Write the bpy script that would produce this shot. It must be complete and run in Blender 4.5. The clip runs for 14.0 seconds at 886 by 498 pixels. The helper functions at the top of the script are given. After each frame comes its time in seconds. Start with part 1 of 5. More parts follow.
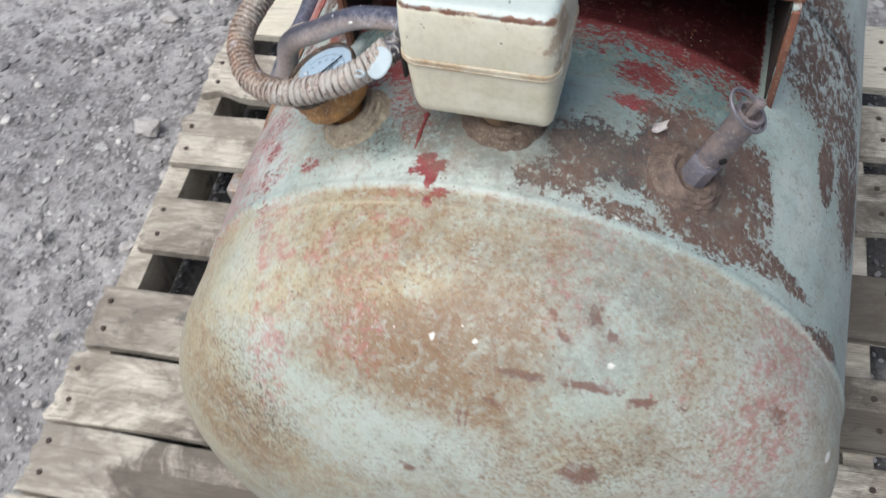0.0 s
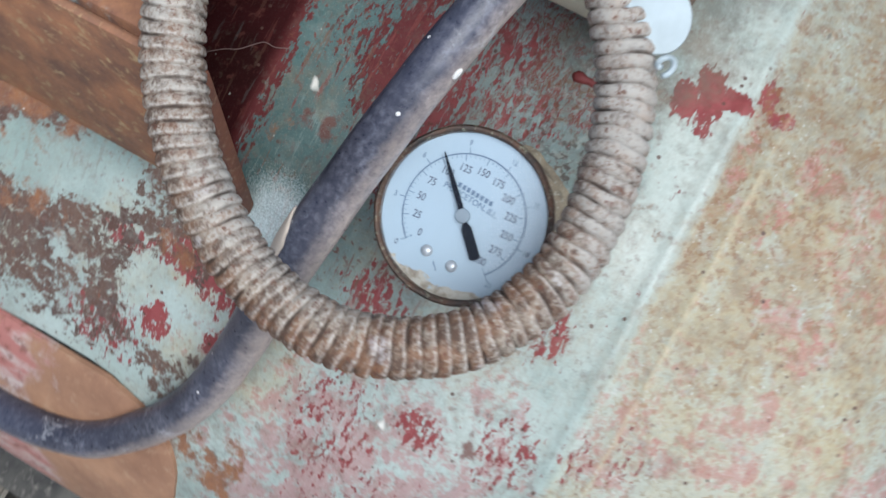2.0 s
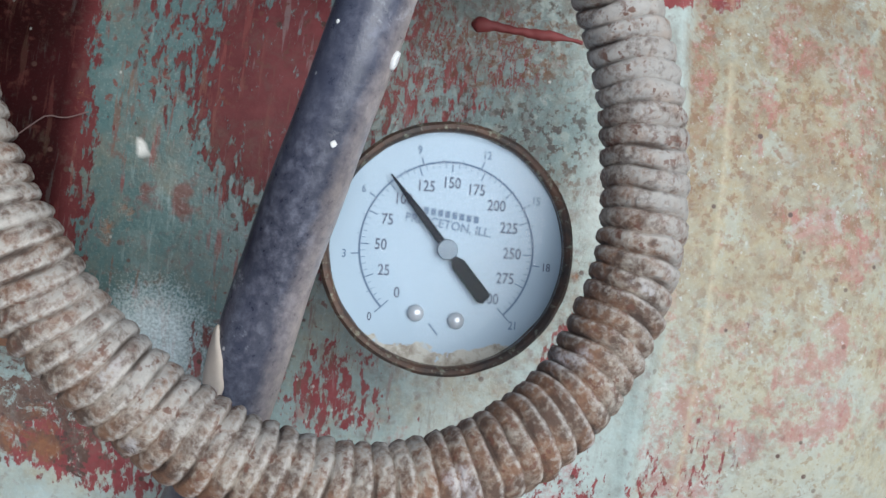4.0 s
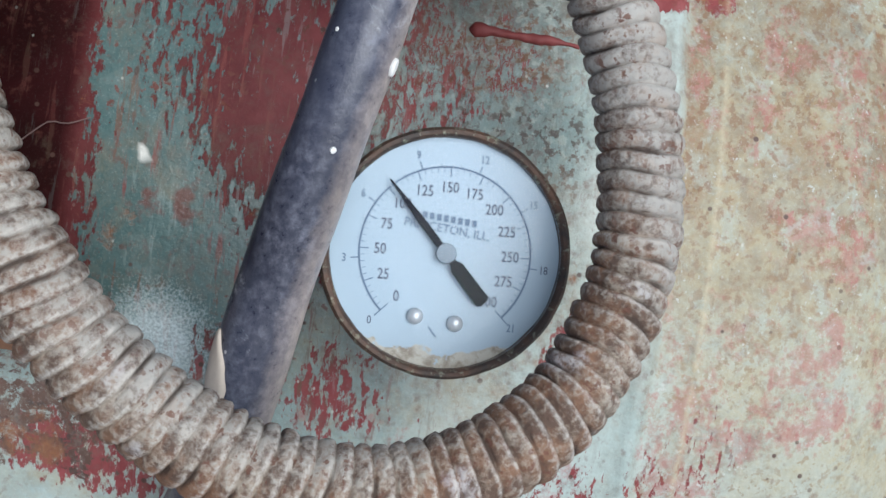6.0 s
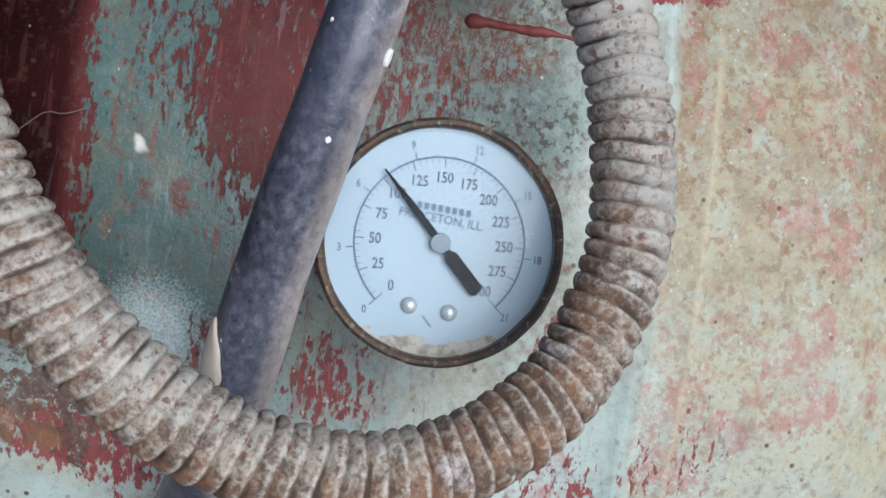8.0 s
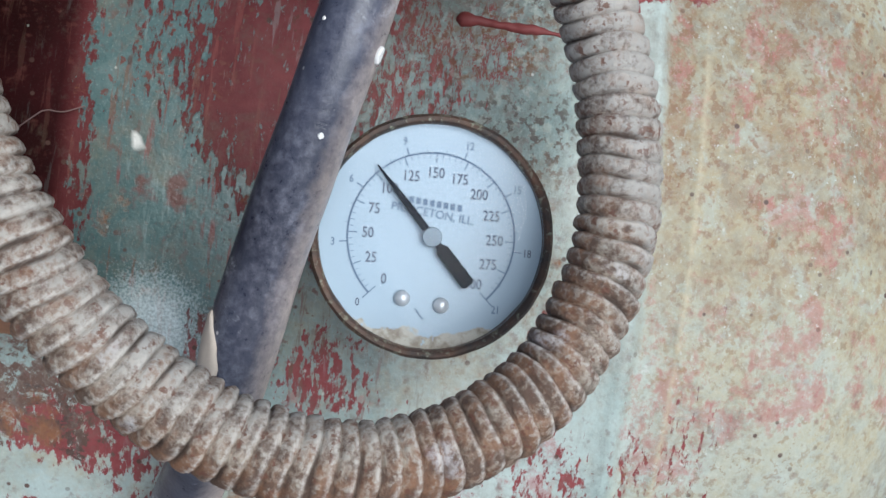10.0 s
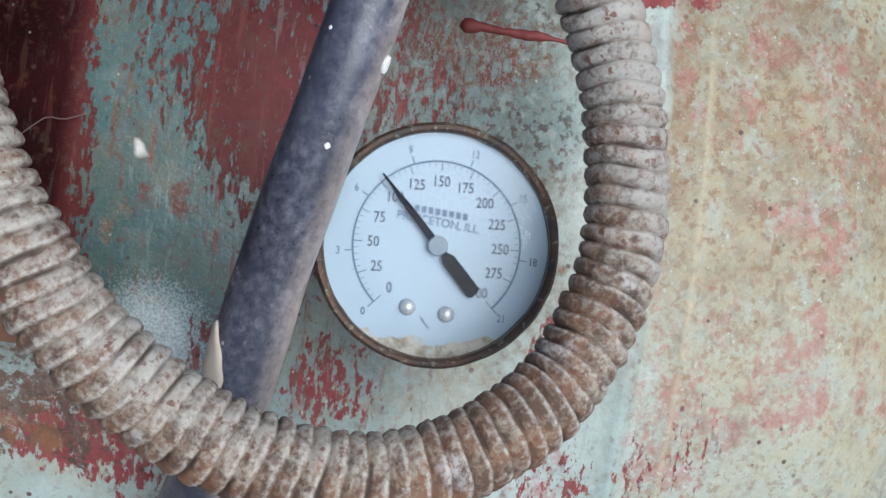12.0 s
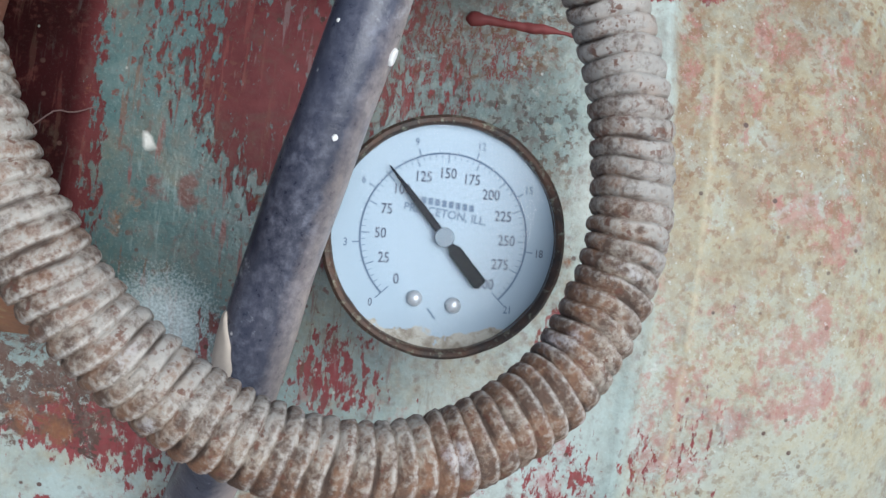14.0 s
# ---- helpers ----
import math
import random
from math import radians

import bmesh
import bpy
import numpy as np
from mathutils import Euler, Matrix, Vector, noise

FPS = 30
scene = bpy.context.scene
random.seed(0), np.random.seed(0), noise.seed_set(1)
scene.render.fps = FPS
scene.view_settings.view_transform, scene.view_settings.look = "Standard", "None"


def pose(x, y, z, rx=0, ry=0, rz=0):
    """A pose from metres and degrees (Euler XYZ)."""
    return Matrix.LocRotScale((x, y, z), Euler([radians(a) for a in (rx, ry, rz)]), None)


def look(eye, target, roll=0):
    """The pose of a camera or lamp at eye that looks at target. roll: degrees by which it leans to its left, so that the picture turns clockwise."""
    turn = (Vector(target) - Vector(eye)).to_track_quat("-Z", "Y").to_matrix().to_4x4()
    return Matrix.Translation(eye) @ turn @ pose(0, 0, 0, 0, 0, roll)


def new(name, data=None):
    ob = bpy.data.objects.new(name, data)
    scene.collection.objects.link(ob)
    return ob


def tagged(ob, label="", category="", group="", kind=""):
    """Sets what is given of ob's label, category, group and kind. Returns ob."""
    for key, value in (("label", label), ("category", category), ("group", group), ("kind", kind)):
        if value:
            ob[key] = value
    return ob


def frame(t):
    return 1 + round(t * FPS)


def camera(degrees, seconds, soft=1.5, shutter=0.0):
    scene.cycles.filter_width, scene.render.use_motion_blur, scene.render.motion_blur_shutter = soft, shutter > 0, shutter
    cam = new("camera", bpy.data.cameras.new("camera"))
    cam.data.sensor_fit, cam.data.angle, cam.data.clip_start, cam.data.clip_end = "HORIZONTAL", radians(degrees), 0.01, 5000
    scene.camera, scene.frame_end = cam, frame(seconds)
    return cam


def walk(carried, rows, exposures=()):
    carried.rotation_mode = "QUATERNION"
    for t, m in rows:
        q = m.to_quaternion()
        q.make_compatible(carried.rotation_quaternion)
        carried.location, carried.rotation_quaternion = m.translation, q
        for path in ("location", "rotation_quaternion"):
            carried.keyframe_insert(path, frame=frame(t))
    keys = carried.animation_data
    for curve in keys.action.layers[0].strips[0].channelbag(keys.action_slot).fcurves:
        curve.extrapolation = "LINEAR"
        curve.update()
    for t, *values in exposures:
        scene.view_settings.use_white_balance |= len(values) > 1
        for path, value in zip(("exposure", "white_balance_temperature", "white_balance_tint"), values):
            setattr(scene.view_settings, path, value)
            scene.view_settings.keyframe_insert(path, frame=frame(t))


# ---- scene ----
cam = camera(49.19, 14.0, 1.5, 0.25)
# seconds, x, y, z, then the turn in degrees
ROWS = [
    (0, 0.1164, -0.4903, 1.4025, 31.830, 4.976, 15.050),
    (0.3, 0.0160, -0.4660, 1.4040, 31.479, 3.669, 6.297),
    (0.5, -0.0650, -0.4603, 1.4215, 31.156, 2.509, -0.812),
    (0.8, -0.1700, -0.4360, 1.4260, 30.618, 1.631, -12.631),
    (1, -0.2053, -0.4011, 1.4172, 29.677, 1.673, -20.834),
    (1.3, -0.2390, -0.3010, 1.3240, 28.298, 2.518, -32.766),
    (1.5, -0.2674, -0.2207, 1.2779, 24.802, 1.087, -40.699),
    (1.8, -0.2780, -0.1370, 1.2130, 21.972, -1.649, -52.061),
    (2, -0.2849, -0.0930, 1.1624, 22.447, -2.119, -60.293),
    (2.3, -0.2820, -0.0310, 1.1210, 22.358, -5.019, -71.498),
    (2.5, -0.2754, -0.0152, 1.0956, 23.215, -5.863, -77.743),
    (2.8, -0.2683, -0.0160, 1.0827, 23.253, -6.582, -80.175),
    (3, -0.2556, -0.0175, 1.0598, 23.321, -7.861, -84.499),
    (3.2, -0.2543, -0.0171, 1.0659, 23.390, -7.727, -84.916),
    (3.7, -0.2528, -0.0165, 1.0733, 23.474, -7.564, -85.425),
    (5.5, -0.2521, -0.0163, 1.0767, 23.512, -7.490, -85.657),
    (6, -0.2526, -0.0163, 1.0772, 23.462, -7.469, -85.703),
    (6.5, -0.2521, -0.0169, 1.0764, 23.213, -7.426, -85.668),
    (7, -0.2540, -0.0181, 1.0783, 23.131, -7.428, -85.649),
    (7.5, -0.2583, -0.0168, 1.0775, 23.163, -7.368, -85.548),
    (8, -0.2543, -0.0172, 1.0784, 23.124, -7.614, -85.670),
    (10.5, -0.2576, -0.0187, 1.0839, 23.052, -7.600, -85.943),
    (11, -0.2571, -0.0173, 1.0847, 23.147, -7.581, -85.932),
    (11.5, -0.2564, -0.0164, 1.0825, 23.069, -7.847, -86.108),
    (12, -0.2546, -0.0157, 1.0827, 22.979, -7.844, -86.093),
    (12.5, -0.2548, -0.0149, 1.0825, 22.819, -7.733, -85.996),
    (13, -0.2560, -0.0150, 1.0825, 22.770, -7.785, -86.072),
    (13.5, -0.2574, -0.0144, 1.0837, 22.851, -7.701, -85.999),
    (14, -0.2563, -0.0151, 1.0839, 22.698, -7.588, -86.011),
]
# the camera's own exposure and white balance: seconds, stops, kelvin, tint
EXPOSE = [(0, 0.36, 6300, 9), (1.0, 0.38, 6200, 9), (1.5, 0.36, 6000, 8), (2.0, 0.20, 5960, 6), (2.5, 0.12, 5960, 6), (3.0, 0.02, 5920, 5), (5.5, 0.12, 5930, 5), (14, 0.11, 5910, 5)]
walk(cam, [(r[0], pose(*r[1:])) for r in ROWS], EXPOSE)

# ---- light ----
world = bpy.data.worlds.new("sky")
scene.world = world
world.use_nodes = True
wn = world.node_tree
sky = wn.nodes.new("ShaderNodeTexSky")
sky.sky_type, sky.sun_disc = "NISHITA", False
sky.sun_elevation, sky.sun_rotation = radians(65), radians(226)
sky.air_density, sky.dust_density, sky.ozone_density = 1.0, 4.0, 0.6
wn.links.new(sky.outputs["Color"], wn.nodes["Background"].inputs["Color"])
wn.nodes["Background"].inputs["Strength"].default_value = 0.08
sun_data = bpy.data.lights.new("sun", "SUN")
sun_data.energy, sun_data.angle, sun_data.color = 2.75, radians(52), (1.0, 0.985, 0.96)
sun = new("sun", sun_data)
sun.matrix_world = look((-2.7, -3.5, 8.95), (0, 0, 0))

# ---- node helpers ----
AXIS = 0.5336      # height of the tank's centre line
R = 0.305          # its radius


class Net:
    """A node material and short ways to wire it."""

    def __init__(self, name, rough=0.5, metal=0.0):
        self.m = bpy.data.materials.new(name)
        self.m.use_nodes = True
        self.t = self.m.node_tree
        self.b = self.t.nodes["Principled BSDF"]
        self.b.inputs["Roughness"].default_value = rough
        self.b.inputs["Metallic"].default_value = metal
        self.c = self.t.nodes.new("ShaderNodeTexCoord")

    def put(self, socket, v):
        if isinstance(v, (int, float)):
            socket.default_value = v
        elif isinstance(v, tuple):
            socket.default_value = (*v, 1.0) if len(v) == 3 and socket.type == "RGBA" else v
        else:
            self.t.links.new(v, socket)

    def stretch(self, sx, sy, sz, vec=None):
        n = self.t.nodes.new("ShaderNodeMapping")
        n.inputs["Scale"].default_value = (sx, sy, sz)
        self.put(n.inputs["Vector"], vec or self.c.outputs["Object"])
        return n.outputs["Vector"]

    def noise(self, scale, detail=4.0, rough=0.55, vec=None, twist=0.0):
        n = self.t.nodes.new("ShaderNodeTexNoise")
        self.put(n.inputs["Vector"], vec or self.c.outputs["Object"])
        n.inputs["Scale"].default_value, n.inputs["Detail"].default_value = scale, detail
        n.inputs["Roughness"].default_value, n.inputs["Distortion"].default_value = rough, twist
        return n.outputs["Fac"]

    def cells(self, scale, vec=None, out="Distance"):
        n = self.t.nodes.new("ShaderNodeTexVoronoi")
        self.put(n.inputs["Vector"], vec or self.c.outputs["Object"])
        n.inputs["Scale"].default_value = scale
        return n.outputs[out]

    def attr(self, name):
        n = self.t.nodes.new("ShaderNodeAttribute")
        n.attribute_name = name
        return n.outputs["Fac"]

    def chance(self):
        return self.t.nodes.new("ShaderNodeObjectInfo").outputs["Random"]

    def island(self):
        return self.t.nodes.new("ShaderNodeNewGeometry").outputs["Random Per Island"]

    def calc(self, op, a, b=0.0):
        n = self.t.nodes.new("ShaderNodeMath")
        n.operation = op
        self.put(n.inputs[0], a)
        self.put(n.inputs[1], b)
        return n.outputs[0]

    def span(self, v, lo, hi, a=0.0, b=1.0):
        n = self.t.nodes.new("ShaderNodeMapRange")
        self.put(n.inputs["Value"], v)
        for key, x in (("From Min", lo), ("From Max", hi), ("To Min", a), ("To Max", b)):
            n.inputs[key].default_value = x
        return n.outputs["Result"]

    def mix(self, f, a, b):
        n = self.t.nodes.new("ShaderNodeMix")
        n.data_type = "RGBA"
        self.put(n.inputs[0], f)
        self.put(n.inputs[6], a)
        self.put(n.inputs[7], b)
        return n.outputs[2]

    def flake(self, bias, grain, soft=0.05):
        """Where a coat has come off: bias 0 nowhere, 1 everywhere; grain gives the torn outline."""
        g = self.span(grain, 0.3, 0.7)
        d = self.calc("SUBTRACT", self.calc("MULTIPLY", bias, 1.1), g)
        return self.span(d, -soft, soft)

    def bump(self, height, strength=0.3, dist=0.002):
        n = self.t.nodes.new("ShaderNodeBump")
        n.inputs["Strength"].default_value, n.inputs["Distance"].default_value = strength, dist
        self.put(n.inputs["Height"], height)
        self.put(self.b.inputs["Normal"], n.outputs["Normal"])

    def done(self, color, rough=None):
        self.put(self.b.inputs["Base Color"], color)
        if rough is not None:
            self.put(self.b.inputs["Roughness"], rough)
        return self.m


# ---- materials ----
TEAL, TEAL_PALE, TEAL_DEEP = (0.285, 0.375, 0.350), (0.43, 0.515, 0.49), (0.075, 0.140, 0.140)
PRIMER, BARE, RUST, TAN = (0.215, 0.046, 0.050), (0.088, 0.052, 0.044), (0.30, 0.135, 0.065), (0.345, 0.255, 0.148)


def tank_coat():
    n = Net("weathered_tank_paint", 0.5)
    streak = n.stretch(1.0, 2.6, 1.0)
    big, mid = n.noise(9, 3), n.noise(38, 5, 0.6)
    fine, torn = n.noise(150, 6, 0.62), n.noise(135, 8, 0.68, streak, 0.5)
    grit, scurf = n.noise(420, 4, 0.6), n.noise(260, 5, 0.65)
    ragged = n.calc("ADD", n.calc("MULTIPLY", torn, 0.55), n.calc("MULTIPLY", n.noise(340, 5, 0.62, n.stretch(0.6, 1.5, 1.0)), 0.45))
    col = n.mix(n.span(big, 0.35, 0.65), TEAL, TEAL_PALE)
    col = n.mix(n.calc("MULTIPLY", n.span(mid, 0.5, 0.75), 0.45), col, TEAL_DEEP)
    # darker teal under the saddle: its shade is put into the paint
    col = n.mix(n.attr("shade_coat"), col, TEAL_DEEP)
    col = n.mix(n.attr("chalk"), col, n.mix(n.span(mid, 0.35, 0.65), (0.43, 0.465, 0.39), (0.35, 0.40, 0.335)))
    col = n.mix(n.span(n.calc("ADD", n.attr("pale"), n.span(mid, 0.3, 0.7, -0.3, 0.3)), 0.1, 0.9), col, (0.505, 0.56, 0.52))

    # thin films of rust washed over the paint
    cloud, dust = n.noise(40, 9, 0.72, None, 0.7), n.noise(190, 7, 0.72)

    def wash(name, grain, lo, hi, wide=0.30, small=0.30):
        g = n.calc("ADD", n.span(grain, 0.25, 0.75, -wide, wide), n.span(dust, 0.3, 0.7, -small, small))
        return n.span(n.calc("ADD", n.attr(name), g), lo, hi)

    film = wash("film", cloud, 0.02, 1.15, 0.50, 0.24)
    col = n.mix(n.calc("MULTIPLY", film, 0.86), col, n.mix(n.span(n.noise(240, 6, 0.72), 0.40, 0.66), TAN, (0.205, 0.125, 0.072)))
    core = n.calc("ADD", n.attr("film"), n.calc("ADD", n.span(cloud, 0.3, 0.7, -0.35, 0.35), n.span(dust, 0.3, 0.7, -0.2, 0.2)))
    col = n.mix(n.span(core, 0.76, 1.15, 0.0, 0.75), col, (0.215, 0.128, 0.068))
    col = n.mix(n.calc("MULTIPLY", wash("yellow", n.noise(30, 6), 0.25, 1.2), 0.6), col, (0.46, 0.365, 0.19))
    col = n.mix(n.calc("MULTIPLY", wash("blush", n.noise(95, 8, 0.70, n.stretch(1.0, 0.8, 0.5)), 0.66, 1.0, 0.62, 0.4), 0.55), col, n.mix(n.span(dust, 0.4, 0.6), (0.46, 0.185, 0.175), (0.40, 0.115, 0.125)))
    red = n.flake(n.attr("red"), ragged, 0.05)
    veins = n.calc("ABSOLUTE", n.calc("SUBTRACT", n.noise(170, 7, 0.7, n.stretch(0.6, 1.3, 1.0), 0.3), 0.5))
    red = n.calc("MAXIMUM", red, n.calc("MULTIPLY", n.span(veins, 0.030, 0.016), n.span(n.calc("ADD", n.attr("vein"), n.span(mid, 0.35, 0.65, -0.4, 0.4)), 0.35, 0.6)))
    oxide = n.mix(n.span(fine, 0.36, 0.6), PRIMER, (0.275, 0.070, 0.072))
    # solid red primer inside the saddle, coloured darker in place of shade there
    oxide = n.mix(n.attr("raw_shade"), oxide, n.mix(n.span(mid, 0.4, 0.6), (0.040, 0.009, 0.010), (0.026, 0.007, 0.007)))
    col = n.mix(red, col, oxide)
    bare = n.flake(n.attr("bare"), n.calc("ADD", n.calc("MULTIPLY", n.noise(95, 9, 0.74, None, 0.5), 0.5), n.calc("MULTIPLY", scurf, 0.5)), 0.05)
    bare = n.calc("MULTIPLY", bare, n.span(n.calc("ADD", n.noise(115, 9, 0.74, n.stretch(1.3, 0.9, 1.0), 0.4), n.span(big, 0.3, 0.7, -0.07, 0.07)), 0.545, 0.59, 1.0, 0.06))
    steel = n.mix(n.span(mid, 0.35, 0.65), BARE, (0.145, 0.088, 0.068))
    steel = n.mix(n.calc("MULTIPLY", n.span(n.noise(120, 7, 0.7), 0.50, 0.62), n.span(scurf, 0.40, 0.60, 0.1, 0.45)), steel, (0.29, 0.27, 0.24))
    steel = n.mix(n.span(n.noise(60, 6, 0.7), 0.56, 0.66, 0.0, 0.7), steel, (0.085, 0.055, 0.05))
    steel = n.mix(n.span(grit, 0.40, 0.30, 0.0, 0.5), steel, (0.07, 0.045, 0.04))
    steel = n.mix(n.span(n.calc("ADD", n.attr("char"), n.span(scurf, 0.35, 0.65, -0.5, 0.5)), 0.35, 0.75), steel, (0.045, 0.042, 0.046))
    col = n.mix(bare, col, steel)
    orange = n.flake(n.attr("orange"), n.noise(48, 8, 0.7), 0.12)
    col = n.mix(orange, col, n.mix(n.span(fine, 0.35, 0.65), RUST, (0.20, 0.095, 0.06)))
    gouge = n.flake(n.attr("gouge"), n.noise(230, 3, 0.55), 0.25)
    col = n.mix(n.calc("MULTIPLY", gouge, 0.85), col, (0.15, 0.055, 0.045))
    soot = n.calc("MULTIPLY", n.span(n.calc("ADD", n.attr("grime"), n.calc("ADD", n.span(n.noise(48, 8, 0.72, None, 0.6), 0.3, 0.7, -0.45, 0.45), n.span(scurf, 0.3, 0.7, -0.25, 0.25))), 0.15, 0.95), 0.75)
    col = n.mix(soot, col, n.mix(n.span(mid, 0.42, 0.6), (0.115, 0.105, 0.088), (0.17, 0.13, 0.095)))
    # fine scratches round the barrel, and pits
    scour = n.noise(150, 6, 0.62, n.stretch(0.22, 2.4, 0.5))
    col = n.mix(n.calc("MULTIPLY", n.span(scour, 0.58, 0.64), n.calc("MULTIPLY", n.attr("scour"), 0.8)), col, n.mix(n.span(mid, 0.42, 0.58), (0.21, 0.06, 0.055), (0.16, 0.10, 0.07)))
    col = n.mix(n.calc("MULTIPLY", n.span(scour, 0.40, 0.35), n.calc("MULTIPLY", n.attr("scour"), 0.22)), col, (0.42, 0.50, 0.475))
    pits = n.calc("MULTIPLY", n.span(n.noise(380, 3, 0.5), 0.60, 0.66), n.span(n.noise(30, 4), 0.42, 0.58))
    col = n.mix(n.calc("MULTIPLY", pits, n.attr("scour")), col, (0.15, 0.055, 0.045))
    blotch = n.noise(80, 8, 0.70, None, 0.6)
    col = n.mix(n.calc("MULTIPLY", n.span(blotch, 0.52, 0.62), n.calc("MULTIPLY", n.attr("film"), 0.62)), col, (0.215, 0.145, 0.085))
    col = n.mix(n.calc("MULTIPLY", n.span(blotch, 0.46, 0.38), n.calc("MULTIPLY", n.attr("chalk"), 0.55)), col, (0.42, 0.475, 0.43))
    spot_rust = n.calc("MULTIPLY", n.span(n.noise(280, 5, 0.6), 0.545, 0.61), n.attr("film"))
    col = n.mix(n.calc("MULTIPLY", spot_rust, 0.85), col, (0.235, 0.125, 0.065))
    fleck = n.calc("MULTIPLY", n.span(n.noise(330, 5, 0.64), 0.55, 0.60), n.span(n.noise(34, 4), 0.40, 0.60))
    col = n.mix(n.calc("MULTIPLY", fleck, n.calc("MULTIPLY", n.attr("chalk"), 0.75)), col, n.mix(n.span(mid, 0.42, 0.58), (0.30, 0.185, 0.085), (0.235, 0.155, 0.095)))
    dab = n.calc("MULTIPLY", n.span(n.noise(250, 5, 0.64, n.stretch(0.7, 1.2, 1.0)), 0.575, 0.615), n.span(n.attr("blush"), 0.35, 0.95))
    col = n.mix(n.calc("MULTIPLY", dab, n.calc("MULTIPLY", n.attr("chalk"), 0.7)), col, (0.40, 0.125, 0.115))
    lime = n.calc("MULTIPLY", n.span(n.noise(480, 4, 0.6), 0.62, 0.67), n.span(n.noise(28, 4), 0.44, 0.58))
    col = n.mix(n.calc("MULTIPLY", lime, n.calc("MULTIPLY", n.attr("chalk"), 0.7)), col, (0.66, 0.69, 0.66))
    crust = n.calc("MULTIPLY", n.noise(210, 6, 0.68), n.attr("pitted"))
    pock = n.calc("MULTIPLY", n.span(n.noise(330, 5, 0.65), 0.52, 0.57), n.attr("pitted"))
    col = n.mix(n.calc("MULTIPLY", pock, 0.9), col, n.mix(n.span(mid, 0.42, 0.58), (0.060, 0.043, 0.034), (0.165, 0.085, 0.045)))
    col = n.mix(n.calc("MULTIPLY", n.span(n.noise(260, 4, 0.6), 0.44, 0.38), n.calc("MULTIPLY", n.attr("pitted"), 0.5)), col, (0.39, 0.42, 0.37))
    # a sky glint painted as a pale bloom of fine flecks
    bloom = n.calc("ADD", n.attr("glint"), n.span(n.noise(1300, 4, 0.6), 0.35, 0.65, -0.28, 0.28))
    bloom = n.calc("MULTIPLY", n.span(bloom, 0.15, 1.25), n.span(red, 0.0, 1.0, 0.9, 0.10))
    col = n.mix(bloom, col, (0.74, 0.83, 0.83))
    # long dark nicks
    nick = n.calc("MULTIPLY", n.span(n.cells(46, n.stretch(1.0, 2.6, 2.2)), 0.10, 0.065), n.span(n.noise(15, 3), 0.52, 0.58))
    col = n.mix(n.calc("MULTIPLY", nick, 0.8), col, (0.07, 0.05, 0.045))
    # small chips, rust pimples and splashes all over
    specks = n.span(n.cells(130, None), 0.13, 0.09)
    specks = n.calc("MULTIPLY", specks, n.span(n.noise(22, 3), 0.50, 0.58))
    col = n.mix(specks, col, (0.10, 0.055, 0.045))
    pimple = n.calc("MULTIPLY", n.span(n.cells(210), 0.22, 0.1), n.span(n.noise(14, 2), 0.44, 0.6))
    col = n.mix(n.calc("MULTIPLY", pimple, n.attr("film")), col, (0.26, 0.115, 0.05))
    bright = n.calc("MULTIPLY", n.span(n.cells(165, n.stretch(1, 1.3, 1)), 0.12, 0.07), n.span(n.noise(19, 3), 0.56, 0.62))
    col = n.mix(n.calc("MULTIPLY", bright, 0.7), col, (0.56, 0.56, 0.50))
    col = n.mix(n.calc("MULTIPLY", n.attr("crease"), n.span(dust, 0.36, 0.60, 0.0, 0.7)), col, (0.56, 0.485, 0.335))
    splash = n.calc("MAXIMUM", n.span(n.attr("splash"), 0.35, 0.7), n.span(n.cells(34, n.stretch(1, 1, 1)), 0.030, 0.018))
    col = n.mix(splash, col, (0.78, 0.77, 0.72))
    col = n.mix(n.calc("MULTIPLY", n.span(grit, 0.3, 0.75, 0.0, 0.22), n.calc("MULTIPLY", n.span(red, 0.0, 1.0, 1.0, 0.2), n.span(n.attr("raw_shade"), 0.3, 0.9, 1.0, 0.05))), col, (0.20, 0.18, 0.15))
    worn = n.calc("MAXIMUM", bare, orange)
    n.put(n.b.inputs["Specular IOR Level"], n.calc("MULTIPLY", n.span(n.calc("MAXIMUM", red, worn), 0.0, 1.0, 0.5, 0.18), n.calc("MULTIPLY", n.span(n.attr("raw_shade"), 0.3, 0.9, 1.0, 0.3), n.span(n.attr("chalk"), 0.2, 0.8, 1.0, 0.55))))
    n.bump(n.calc("ADD", n.calc("ADD", n.calc("MULTIPLY", crust, 3.0), n.calc("MULTIPLY", n.calc("ADD", red, worn), -0.6)), n.calc("ADD", n.calc("MULTIPLY", fine, 0.5), n.calc("MULTIPLY", grit, 0.35))), 0.4, 0.0016)
    gloss = n.calc("MULTIPLY", n.calc("MULTIPLY", n.attr("shade_coat"), n.span(red, 0.0, 1.0, 0.26, 0.0)), n.span(n.attr("raw_shade"), 0.5, 0.7, 1.0, 0.0))
    return n.done(col, n.calc("SUBTRACT", n.span(n.calc("ADD", n.calc("MULTIPLY", worn, 0.25), n.calc("MULTIPLY", fine, 0.3)), 0.0, 0.6, 0.34, 0.80), n.calc("ADD", gloss, n.calc("MULTIPLY", n.attr("glint"), 0.12))))


def coat(name, red_bias, bare_bias, orange_bias, deep=0.2):
    """Old teal paint on steel, without placed stains."""
    n = Net(name, 0.55)
    torn, fine = n.noise(80, 8, 0.7, None, 0.6), n.noise(210, 5, 0.6)
    low = n.noise(13, 3)
    col = n.mix(n.span(low, 0.35, 0.65), TEAL, TEAL_PALE)
